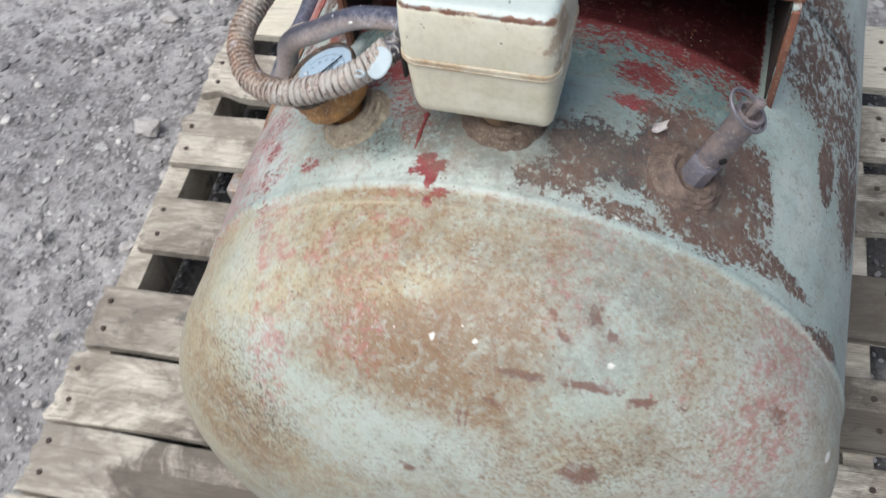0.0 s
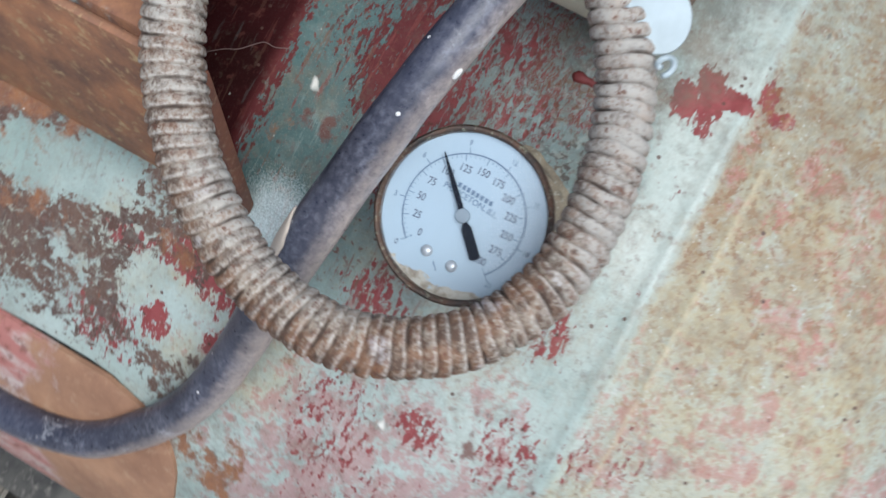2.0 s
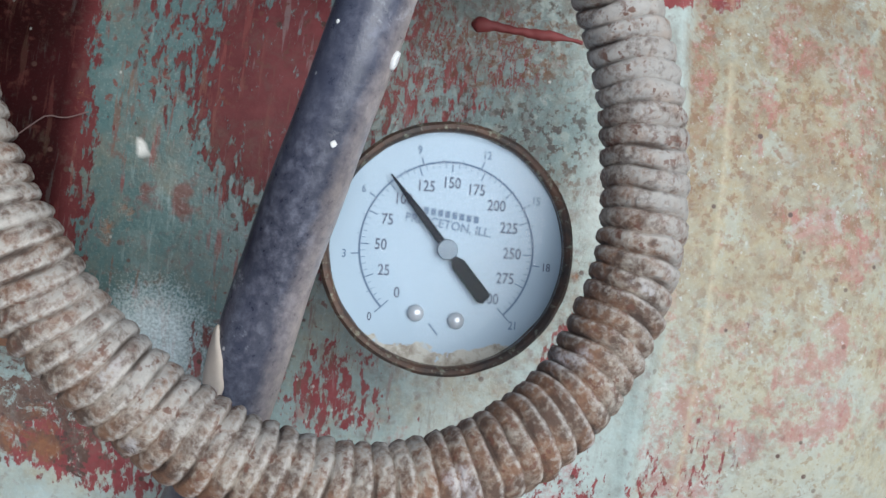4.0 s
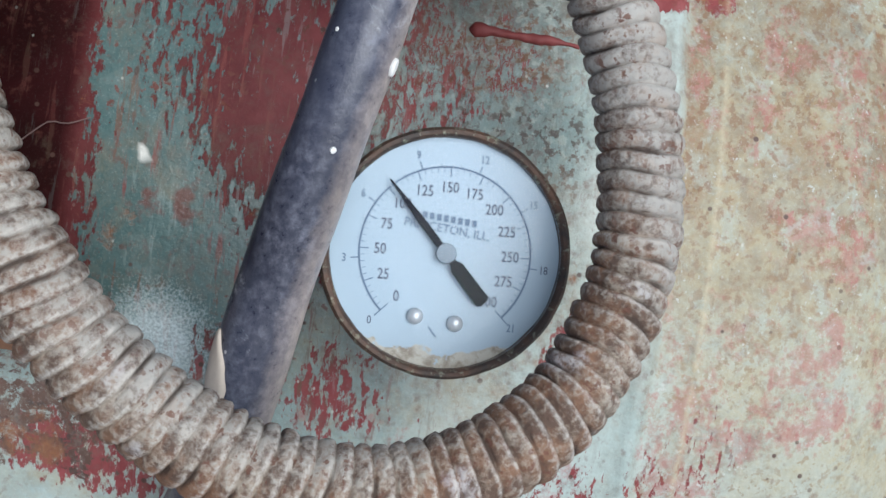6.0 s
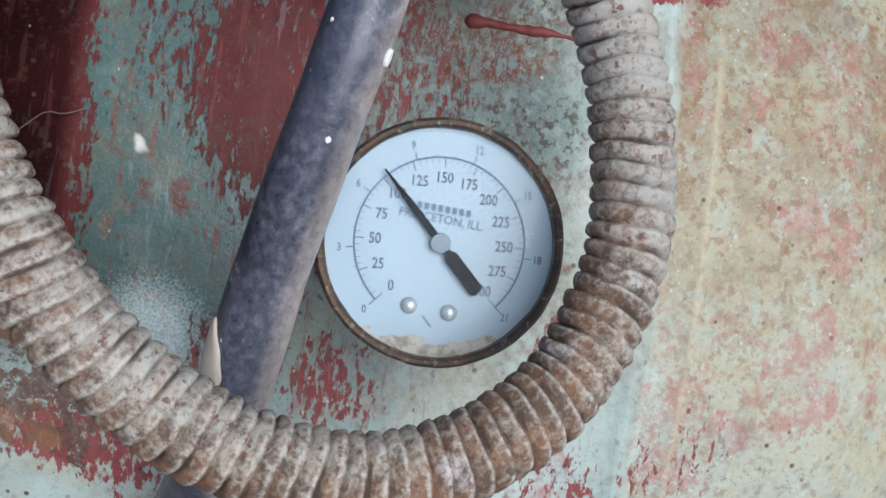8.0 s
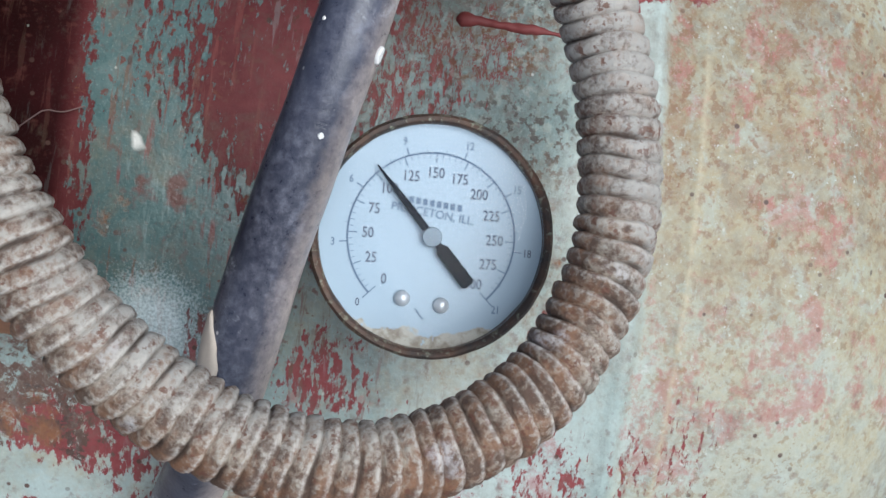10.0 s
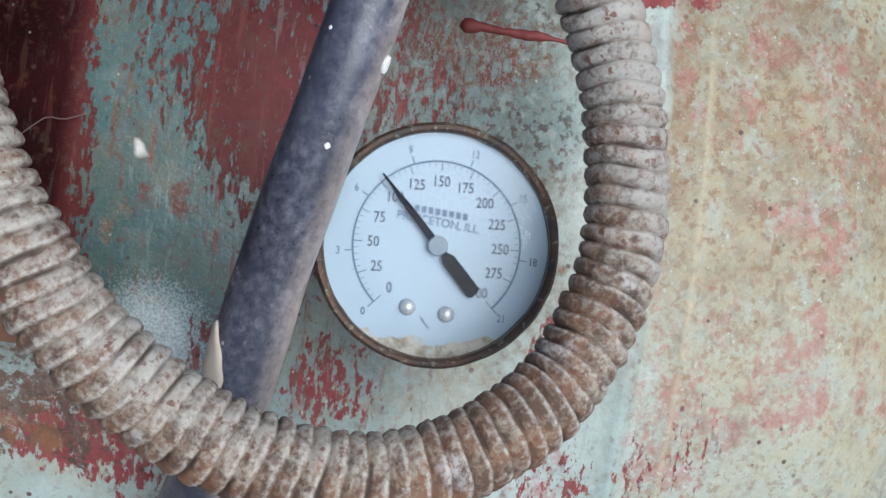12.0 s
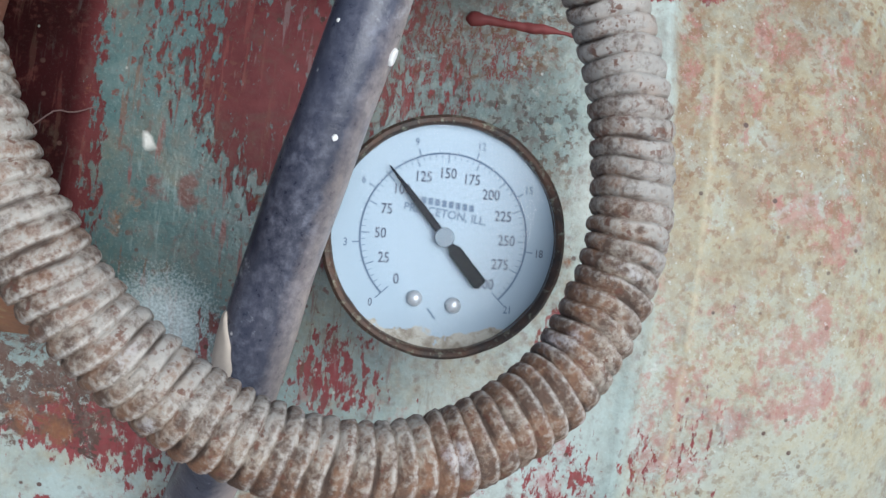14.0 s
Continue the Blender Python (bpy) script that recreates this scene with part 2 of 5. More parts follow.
    col = n.mix(deep, col, TEAL_DEEP)
    near = n.span(low, 0.3, 0.7, -0.18, 0.18)
    red = n.flake(n.calc("ADD", near, red_bias), torn, 0.05)
    col = n.mix(red, col, n.mix(n.span(fine, 0.4, 0.65), PRIMER, (0.40, 0.15, 0.12)))
    bare = n.flake(n.calc("ADD", near, bare_bias), n.noise(60, 9, 0.72), 0.06)
    col = n.mix(bare, col, BARE)
    orange = n.flake(n.calc("ADD", near, orange_bias), n.noise(42, 7, 0.7), 0.15)
    col = n.mix(orange, col, n.mix(n.span(fine, 0.35, 0.65), RUST, (0.22, 0.10, 0.06)))
    n.bump(n.calc("SUBTRACT", n.calc("MULTIPLY", fine, 0.6), n.calc("ADD", red, bare)), 0.35, 0.0014)
    return n.done(col, n.span(fine, 0.3, 0.7, 0.5, 0.8))


def rusty(name, a, b, c, scale=60, rough=0.8, metal=0.0):
    n = Net(name, rough, metal)
    f, g = n.noise(scale, 7, 0.65), n.noise(scale * 5, 5, 0.6)
    col = n.mix(n.span(f, 0.35, 0.65), a, b)
    col = n.mix(n.span(g, 0.55, 0.72), col, c)
    n.bump(n.calc("ADD", f, n.calc("MULTIPLY", g, 0.5)), 0.5, 0.0015)
    return n.done(col, n.span(g, 0.3, 0.7, rough - 0.15, min(1.0, rough + 0.1)))


def cream_enamel():
    n = Net("cream_enamel", 0.42)
    f, g = n.noise(35, 5, 0.6), n.noise(190, 5, 0.6)
    col = n.mix(n.span(f, 0.3, 0.7), (0.69, 0.65, 0.50), (0.78, 0.755, 0.62))
    col = n.mix(n.calc("MULTIPLY", n.span(n.noise(16, 3), 0.5, 0.7), 0.4), col, (0.50, 0.50, 0.33))
    col = n.mix(n.calc("MULTIPLY", n.span(n.cells(120), 0.10, 0.05), n.span(n.noise(30, 3), 0.5, 0.6)), col, (0.24, 0.13, 0.07))
    col = n.mix(n.calc("MULTIPLY", n.span(n.noise(24, 7, 0.7), 0.55, 0.68), 0.3), col, (0.45, 0.38, 0.25))
    col = n.mix(n.span(g, 0.45, 0.75, 0.0, 0.25), col, (0.38, 0.33, 0.24))
    n.bump(g, 0.12, 0.0008)
    return n.done(col, n.span(g, 0.3, 0.7, 0.36, 0.55))


def cover_coat():
    """Cream cover, overpainted pale teal on top, rust along its front fold."""
    n = Net("cover_paint", 0.45)
    xyz = n.t.nodes.new("ShaderNodeSeparateXYZ")
    n.put(xyz.inputs[0], n.c.outputs["Object"])
    f, g = n.noise(45, 6, 0.65), n.noise(200, 5, 0.6)
    cream = n.mix(n.span(f, 0.3, 0.7), (0.69, 0.65, 0.50), (0.78, 0.755, 0.62))
    cream = n.mix(n.calc("MULTIPLY", n.span(n.cells(110), 0.10, 0.05), n.span(n.noise(30, 3), 0.5, 0.6)), cream, (0.24, 0.13, 0.07))
    cream = n.mix(n.calc("MULTIPLY", n.span(n.noise(24, 7, 0.7), 0.55, 0.68), 0.3), cream, (0.45, 0.38, 0.25))
    teal = n.mix(n.span(n.noise(22, 4), 0.35, 0.65), (0.45, 0.525, 0.505), (0.55, 0.605, 0.57))
    edge = n.calc("ADD", xyz.outputs["Z"], n.span(f, 0.3, 0.7, -0.0035, 0.0035))
    col = n.mix(n.span(edge, 0.9665, 0.9675), cream, teal)
    off = n.calc("SQRT", n.calc("ADD", n.calc("POWER", n.calc("SUBTRACT", xyz.outputs["X"], 0.0085), 2.0), n.calc("POWER", n.calc("ADD", xyz.outputs["Y"], 0.0325), 2.0)))
    col = n.mix(n.calc("MULTIPLY", n.span(n.calc("ADD", off, n.span(f, 0.3, 0.7, -0.005, 0.005)), 0.0155, 0.0085), 0.75), col, (0.26, 0.15, 0.09))
    fold = n.calc("ABSOLUTE", n.calc("SUBTRACT", xyz.outputs["Z"], 0.9675))
    front = n.calc("MULTIPLY", n.span(fold, 0.0030, 0.0010), n.span(xyz.outputs["Y"], -0.060, -0.066))
    col = n.mix(n.flake(n.calc("MULTIPLY", front, 0.53), n.noise(85, 7, 0.72), 0.1), col, (0.20, 0.085, 0.05))
    thin = n.calc("MULTIPLY", n.span(fold, 0.0012, 0.0003), n.span(xyz.outputs["Y"], -0.060, -0.066))
    col = n.mix(n.calc("MULTIPLY", thin, n.span(f, 0.3, 0.55, 0.35, 0.95)), col, (0.13, 0.065, 0.045))
    corner = n.calc("MULTIPLY", n.span(xyz.outputs["X"], 0.022, 0.036), n.span(xyz.outputs["Y"], -0.02, -0.06))
    col = n.mix(n.calc("MULTIPLY", n.flake(n.calc("MULTIPLY", corner, 0.55), f, 0.1), 0.6), col, (0.30, 0.18, 0.09))
    col = n.mix(n.span(n.cells(75, n.stretch(1, 0.4, 1)), 0.07, 0.04), col, (0.12, 0.13, 0.10))
    col = n.mix(n.span(g, 0.45, 0.75, 0.0, 0.22), col, (0.36, 0.33, 0.26))
    n.bump(g, 0.12, 0.0008)
    return n.done(col, n.span(g, 0.3, 0.7, 0.3, 0.5))


def conduit_metal():
    n = Net("rusted_galvanised_strip", 0.6, 0.1)
    f, g, h = n.noise(40, 6, 0.65), n.noise(560, 6, 0.66), n.noise(300, 7, 0.68)
    crest, rust, strip = n.attr("crest"), n.attr("rust"), n.attr("strip")
    col = n.mix(n.span(f, 0.35, 0.65), (0.53, 0.515, 0.485), (0.36, 0.335, 0.305))
    col = n.mix(n.span(strip, 0.0, 1.0, 0.0, 0.22), col, (0.36, 0.29, 0.23))
    col = n.mix(n.span(n.noise(130, 6, 0.65), 0.48, 0.64, 0.0, 0.4), col, (0.44, 0.32, 0.245))
    # real rust, plus brown that paints the conduit's shaded side
    col = n.mix(n.span(rust, 0.46, 0.78, 0.0, 0.65), col, (0.39, 0.33, 0.25))
    col = n.mix(n.span(rust, 0.70, 1.15, 0.0, 0.7), col, (0.245, 0.165, 0.108))
    bias = n.calc("ADD", n.calc("MULTIPLY", rust, 0.66), n.calc("ADD", n.span(f, 0.3, 0.7, -0.12, 0.12), n.span(strip, 0.0, 1.0, -0.06, 0.06)))
    brown = n.flake(bias, n.calc("ADD", n.calc("MULTIPLY", h, 0.5), n.calc("MULTIPLY", g, 0.5)), 0.20)
    col = n.mix(n.calc("MULTIPLY", brown, 0.88), col, n.mix(n.span(n.noise(150, 5, 0.6), 0.42, 0.6), (0.090, 0.044, 0.027), (0.235, 0.105, 0.050)))
    col = n.mix(n.calc("MULTIPLY", n.span(crest, 0.7, 1.0, 0.0, 0.4), n.span(g, 0.50, 0.64)), col, (0.52, 0.49, 0.44))
    dots = n.calc("MULTIPLY", n.span(n.noise(430, 4, 0.6), 0.575, 0.625), n.span(n.noise(75, 4), 0.40, 0.56))
    col = n.mix(n.calc("MULTIPLY", dots, 0.85), col, (0.165, 0.070, 0.045))
    col = n.mix(n.calc("MULTIPLY", n.span(n.noise(45, 5), 0.61, 0.68), n.span(g, 0.38, 0.52, 0.0, 0.6)), col, (0.66, 0.64, 0.66))
    lip = n.calc("MULTIPLY", n.attr("lip"), n.span(n.calc("ADD", g, n.calc("MULTIPLY", f, 0.6)), 0.66, 0.94, 0.0, 0.75))
    col = n.mix(lip, col, (0.60, 0.56, 0.51))
    col = n.mix(n.span(crest, 0.50, 0.05, 0.0, 0.9), col, (0.055, 0.036, 0.028))
    n.bump(n.calc("ADD", g, n.calc("MULTIPLY", h, 1.4)), 0.6, 0.0011)
    return n.done(col, n.span(g, 0.3, 0.7, 0.5, 0.8))


def rubber():
    n = Net("dusty_black_rubber", 0.45)
    f, g = n.noise(16, 4, 0.55), n.noise(420, 5, 0.65)
    col = n.mix(n.span(f, 0.35, 0.65), (0.022, 0.024, 0.040), (0.046, 0.050, 0.078))
    col = n.mix(n.calc("MULTIPLY", n.span(n.noise(48, 7, 0.70), 0.40, 0.62), n.span(g, 0.42, 0.66, 0.1, 0.6)), col, (0.25, 0.255, 0.315))
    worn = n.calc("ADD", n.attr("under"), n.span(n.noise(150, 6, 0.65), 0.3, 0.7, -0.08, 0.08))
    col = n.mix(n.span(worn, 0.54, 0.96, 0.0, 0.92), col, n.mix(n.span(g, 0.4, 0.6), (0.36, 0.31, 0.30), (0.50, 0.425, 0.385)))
    col = n.mix(n.span(n.cells(70), 0.07, 0.045), col, (0.80, 0.79, 0.78))
    smear = n.calc("MULTIPLY", n.span(n.noise(26, 8, 0.75, n.stretch(1, 1, 1), 1.2), 0.60, 0.68), n.span(g, 0.36, 0.56))
    col = n.mix(n.calc("MULTIPLY", smear, 0.8), col, (0.48, 0.49, 0.53))
    n.bump(g, 0.25, 0.0008)
    return n.done(col, n.span(g, 0.3, 0.7, 0.24, 0.50))


def wood(name, a, b, stain):
    n = Net(name, 0.85)
    rnd = n.chance()
    mv = n.t.nodes.new("ShaderNodeVectorMath")
    mv.operation = "ADD"
    n.put(mv.inputs[0], n.c.outputs["Object"])
    co = n.t.nodes.new("ShaderNodeCombineXYZ")
    n.put(co.inputs[0], n.calc("MULTIPLY", rnd, 37.0))
    n.put(co.inputs[1], n.calc("MULTIPLY", rnd, 11.0))
    n.put(mv.inputs[1], co.outputs[0])
    v = mv.outputs[0]
    grain = n.noise(14, 8, 0.62, n.stretch(1.2, 16, 16, v), 0.8)
    fibre = n.noise(60, 5, 0.6, n.stretch(0.8, 14, 14, v))
    blot = n.noise(7, 6, 0.68, n.stretch(1.0, 1.8, 1.0, v), 0.8)
    col = n.mix(n.span(grain, 0.32, 0.68), a, b)
    col = n.mix(n.span(fibre, 0.48, 0.68, 0.0, 0.5), col, tuple(c * 0.45 for c in a))
    crack = n.noise(22, 4, 0.55, n.stretch(0.35, 22, 22, v), 0.3)
    col = n.mix(n.span(crack, 0.605, 0.665, 0.0, 0.85), col, (0.06, 0.05, 0.04))
    patchy = n.calc("ADD", n.span(blot, 0.39, 0.58), n.span(fibre, 0.35, 0.65, -0.25, 0.25))
    col = n.mix(n.calc("MULTIPLY", n.span(patchy, 0.1, 1.0), stain), col, n.mix(n.span(grain, 0.35, 0.65), (0.11, 0.088, 0.066), (0.19, 0.155, 0.118)))
    col = n.mix(n.calc("MULTIPLY", n.span(n.noise(16, 5, 0.65, v), 0.60, 0.68), stain), col, (0.085, 0.075, 0.066))
    col = n.mix(n.span(rnd, 0.0, 1.0, 0.0, 0.3), col, (0.33, 0.31, 0.275))
    # dark stains together with the tank's shade, painted on the wood
    stain_shade = n.calc("ADD", n.attr("stain_shade"), n.span(n.noise(11, 6, 0.7, v, 0.8), 0.3, 0.7, -0.5, 0.5))
    col = n.mix(n.span(stain_shade, 0.4, 0.8, 0.0, 0.8), col, (0.085, 0.070, 0.055))
    knot = n.span(n.attr("knot"), 0.25, 0.8)
    col = n.mix(knot, col, (0.045, 0.036, 0.028))
    n.bump(n.calc("ADD", grain, fibre), 0.6, 0.002)
    return n.done(col)


def soil():
    n = Net("dusty_gravel_soil", 0.95)
    low, mid, g = n.noise(2.2, 4), n.noise(18, 6, 0.65), n.noise(120, 6, 0.7)
    pebble = n.cells(55)
    col = n.mix(n.span(low, 0.35, 0.65), (0.255, 0.247, 0.247), (0.40, 0.388, 0.382))
    col = n.mix(n.span(mid, 0.44, 0.60), col, (0.145, 0.138, 0.138))
    col = n.mix(n.span(n.noise(45, 6, 0.7), 0.56, 0.66, 0.0, 0.7), col, (0.10, 0.095, 0.095))
    col = n.mix(n.span(g, 0.52, 0.7, 0.0, 0.7), col, (0.52, 0.51, 0.50))
    col = n.mix(n.calc("MULTIPLY", n.span(pebble, 0.30, 0.1), n.span(mid, 0.5, 0.6)), col, (0.36, 0.35, 0.35))
    # soil below the pallet coloured dark, painting the shade between its boards
    pallet_shade = n.span(n.calc("ADD", n.attr("pallet_shade"), n.span(n.noise(9, 5), 0.3, 0.7, -0.3, 0.3)), 0.35, 0.65)
    col = n.mix(n.calc("MULTIPLY", pallet_shade, 0.9), col, n.mix(n.span(g, 0.4, 0.6), (0.042, 0.037, 0.033), (0.085, 0.078, 0.07)))
    n.bump(n.calc("ADD", n.calc("MULTIPLY", pebble, -0.7), n.calc("ADD", g, mid)), 0.7, 0.008)
    return n.done(col)


def rock():
    n = Net("grey_limestone", 0.9)
    r = n.island()
    f = n.noise(60, 6, 0.65)
    col = n.mix(r, (0.15, 0.146, 0.146), (0.47, 0.46, 0.45))
    col = n.mix(n.span(r, 0.93, 0.97), col, (0.58, 0.56, 0.53))
    col = n.mix(n.span(f, 0.45, 0.7, 0.0, 0.5), col, (0.16, 0.15, 0.15))
    n.bump(f, 0.5, 0.003)
    return n.done(col)


def plain(name, color, rough=0.5, metal=0.0, vary=0.25, scale=80):
    n = Net(name, rough, metal)
    f = n.noise(scale, 5, 0.6)
    n.bump(f, 0.1, 0.0006)
    return n.done(n.mix(n.span(f, 0.35, 0.7, 0.0, 1.0), color, tuple(c * (1 - vary) for c in color)))


def dial_face():
    n = Net("dial_white", 0.45)
    xyz = n.t.nodes.new("ShaderNodeSeparateXYZ")
    n.put(xyz.inputs[0], n.c.outputs["Object"])
    f, g = n.noise(120, 4), n.noise(60, 5)
    col = n.mix(n.span(f, 0.4, 0.7, 0.0, 0.3), (0.355, 0.450, 0.535), (0.320, 0.410, 0.495))
    low = n.calc("ADD", xyz.outputs["Y"], n.span(g, 0.3, 0.7, -0.003, 0.003))
    low = n.calc("SUBTRACT", low, n.calc("MULTIPLY", n.calc("ABSOLUTE", xyz.outputs["X"]), 0.22))
    low = n.calc("ADD", low, n.span(n.noise(420, 5, 0.65), 0.3, 0.7, -0.0012, 0.0012))
    col = n.mix(n.span(low, -0.0270, -0.0276), col, n.mix(n.span(n.noise(330, 5, 0.6), 0.4, 0.6), (0.24, 0.20, 0.15), (0.44, 0.41, 0.35)))
    return n.done(col)


def lens_glass():
    m = bpy.data.materials.new("clear_lens")
    m.use_nodes = True
    t = m.node_tree
    t.nodes.remove(t.nodes["Principled BSDF"])
    clear, gloss, mixer = t.nodes.new("ShaderNodeBsdfTransparent"), t.nodes.new("ShaderNodeBsdfGlossy"), t.nodes.new("ShaderNodeMixShader")
    clear.inputs["Color"].default_value = (0.97, 0.985, 1.0, 1)
    gloss.inputs["Roughness"].default_value = 0.08
    fr = t.nodes.new("ShaderNodeFresnel")
    fr.inputs["IOR"].default_value = 1.2
    t.links.new(fr.outputs[0], mixer.inputs[0])
    t.links.new(clear.outputs[0], mixer.inputs[1])
    t.links.new(gloss.outputs[0], mixer.inputs[2])
    dust, film = t.nodes.new("ShaderNodeBsdfDiffuse"), t.nodes.new("ShaderNodeMixShader")
    dust.inputs["Color"].default_value = (0.62, 0.72, 0.80, 1)
    film.inputs[0].default_value = 0.012
    t.links.new(mixer.outputs[0], film.inputs[1])
    t.links.new(dust.outputs[0], film.inputs[2])
    t.links.new(film.outputs[0], t.nodes["Material Output"].inputs["Surface"])
    return m


M_TANK = tank_coat()
M_SADDLE = coat("saddle_paint", 0.25, 0.50, 0.36)
M_LEG = rusty("streaked_orange_rust", (0.40, 0.185, 0.095), (0.17, 0.090, 0.062), (0.46, 0.33, 0.18), 40, 0.75)
# red primer made nearly black, so the colour holds the saddle's inner shade
M_INSIDE = rusty("shaded_red_primer", (0.035, 0.020, 0.017), (0.018, 0.012, 0.011), (0.055, 0.030, 0.025), 25, 0.9)
M_EDGE = rusty("rusted_cut_edge", (0.25, 0.100, 0.060), (0.16, 0.070, 0.048), (0.36, 0.24, 0.16))


def plate_paint():
    """Bare orange steel at the rounded end, old pinkish red paint with pale streaks beyond."""
    n = Net("half_painted_plate", 0.6)
    xyz = n.t.nodes.new("ShaderNodeSeparateXYZ")
    n.put(xyz.inputs[0], n.c.outputs["Object"])
    f, g = n.noise(22, 6, 0.65), n.noise(120, 6, 0.65)
    bare = n.mix(n.span(f, 0.35, 0.65), (0.40, 0.225, 0.135), (0.24, 0.125, 0.078))
    bare = n.mix(n.span(g, 0.55, 0.70, 0.0, 0.5), bare, (0.48, 0.33, 0.22))
    streak = n.noise(60, 6, 0.65, n.stretch(1.0, 0.25, 1.0))
    paint = n.mix(n.span(streak, 0.45, 0.56), (0.40, 0.165, 0.145), (0.50, 0.42, 0.39))
    paint = n.mix(n.span(g, 0.52, 0.62, 0.0, 0.8), paint, (0.20, 0.075, 0.06))
    line = n.calc("ADD", xyz.outputs["Y"], n.span(f, 0.3, 0.7, -0.035, 0.035))
    col = n.mix(n.span(line, 0.125, 0.140), bare, paint)
    n.bump(n.calc("ADD", f, n.calc("MULTIPLY", g, 0.4)), 0.35, 0.0015)
    return n.done(col, n.span(g, 0.3, 0.7, 0.5, 0.7))


M_STRAP = plate_paint()
M_WELD = rusty("rusty_weld_metal", (0.30, 0.19, 0.11), (0.20, 0.12, 0.08), (0.42, 0.33, 0.24))
M_BOSS = coat("boss_paint", 0.2, 0.52, 0.36, 0.35)
M_SCALE = rusty("scaly_brown_weld", (0.150, 0.105, 0.073), (0.066, 0.046, 0.036), (0.27, 0.235, 0.18), 95)
M_SCALE_WARM = rusty("warm_scaly_weld", (0.165, 0.118, 0.092), (0.085, 0.060, 0.050), (0.27, 0.215, 0.16), 110)
M_SCALE_PALE = rusty("pale_scaly_weld", (0.36, 0.30, 0.21), (0.20, 0.16, 0.115), (0.46, 0.46, 0.39), 120)
M_NUT = rusty("orange_rusted_brass", (0.50, 0.24, 0.07), (0.36, 0.17, 0.06), (0.62, 0.42, 0.22), 90)
M_CAP = rusty("dark_rusted_steel", (0.17, 0.075, 0.05), (0.11, 0.055, 0.04), (0.25, 0.12, 0.07), 120)
M_BEZEL = rusty("rusted_bezel_steel", (0.120, 0.060, 0.036), (0.030, 0.027, 0.026), (0.27, 0.28, 0.21), 105, 0.6, 0.1)
M_CASE = rusty("orange_flaking_case", (0.47, 0.235, 0.075), (0.19, 0.105, 0.06), (0.56, 0.44, 0.29), 75, 0.7)
M_CREAM, M_COVER = cream_enamel(), cover_coat()
M_BEAD = rusty("rust_streaked_bead", (0.60, 0.57, 0.46), (0.34, 0.235, 0.135), (0.50, 0.44, 0.32), 45, 0.6)
M_CONDUIT, M_RUBBER = conduit_metal(), rubber()
M_HOSE = rusty("dull_brown_black_hose", (0.055, 0.050, 0.044), (0.085, 0.077, 0.066), (0.14, 0.125, 0.105), 30, 0.6)
M_ZINC = plain("dull_cast_zinc", (0.43, 0.46, 0.50), 0.55, 0.1, 0.65, 130)
M_VALVE = rusty("tarnished_grey_brass", (0.135, 0.13, 0.15), (0.31, 0.245, 0.225), (0.42, 0.37, 0.35), 60, 0.45, 0.3)
M_COLLAR = rusty("dark_grey_brass", (0.15, 0.15, 0.185), (0.22, 0.20, 0.215), (0.34, 0.31, 0.31), 80, 0.45, 0.3)
M_TAG = plain("whitish_aluminium", (0.47, 0.55, 0.59), 0.5, 0.0, 0.2, 60)
M_WIRE = plain("grey_wire", (0.30, 0.29, 0.28), 0.5, 0.5)
M_DARK = plain("black_gap", (0.012, 0.012, 0.012), 0.9)
M_OLD = wood("grey_weathered_wood", (0.70, 0.65, 0.55), (0.46, 0.415, 0.345), 0.75)
M_NEW = wood("pale_yellow_wood", (0.79, 0.74, 0.60), (0.68, 0.625, 0.50), 0.12)
M_GREY = wood("dark_weathered_wood", (0.60, 0.55, 0.46), (0.25, 0.215, 0.17), 0.95)
M_NAIL = plain("rusted_nail", (0.055, 0.040, 0.032), 0.8)
M_SOIL, M_ROCK = soil(), rock()
M_DIAL, M_LENS = dial_face(), lens_glass()
M_INK = plain("faded_black_ink", (0.105, 0.13, 0.185), 0.6, 0, 0.1)
M_FADED = plain("pale_blue_ink", (0.13, 0.19, 0.28), 0.6, 0, 0.1)
M_NEEDLE = plain("black_needle_enamel", (0.010, 0.012, 0.020), 0.9, 0, 0.1)
M_NEEDLE.node_tree.nodes["Principled BSDF"].inputs["Specular IOR Level"].default_value = 0.08
M_SCREW = plain("bright_steel", (0.55, 0.57, 0.60), 0.3, 0.35, 0.3)
M_STICKER = plain("white_sticker", (0.64, 0.66, 0.67), 0.5, 0, 0.1)
M_BLACK = plain("black_print", (0.075, 0.085, 0.10), 0.5, 0, 0.1)
M_RED = plain("faded_red_print", (0.60, 0.22, 0.19), 0.5, 0, 0.15)
M_PLUG = rusty("silver_painted_plug", (0.42, 0.46, 0.48), (0.24, 0.16, 0.10), (0.40, 0.21, 0.08), 60, 0.5, 0.3)
M_SKID = rusty("dark_grey_steel", (0.024, 0.023, 0.024), (0.088, 0.084, 0.074), (0.16, 0.15, 0.135), 22, 0.75)
M_STAMP = rusty("flaking_stamped_paint", (0.27, 0.37, 0.37), (0.11, 0.15, 0.15), (0.12, 0.08, 0.07), 120, 0.6)
M_PLATE = rusty("painted_data_plate", (0.115, 0.185, 0.185), (0.055, 0.085, 0.095), (0.14, 0.09, 0.075), 50, 0.6)
M_FLAKE = plain("peeled_paint", (0.78, 0.74, 0.73), 0.6)

# ---- mesh helpers ----
def link(name, me, material, parent=None, label=""):
    ob = new(name, me)
    if material:
        me.materials.append(material)
    if parent:
        ob.parent = parent
    return tagged(ob, label)


def part(name, bm, material, parent=None, label="", smooth=True):
    me = bpy.data.meshes.new(name)
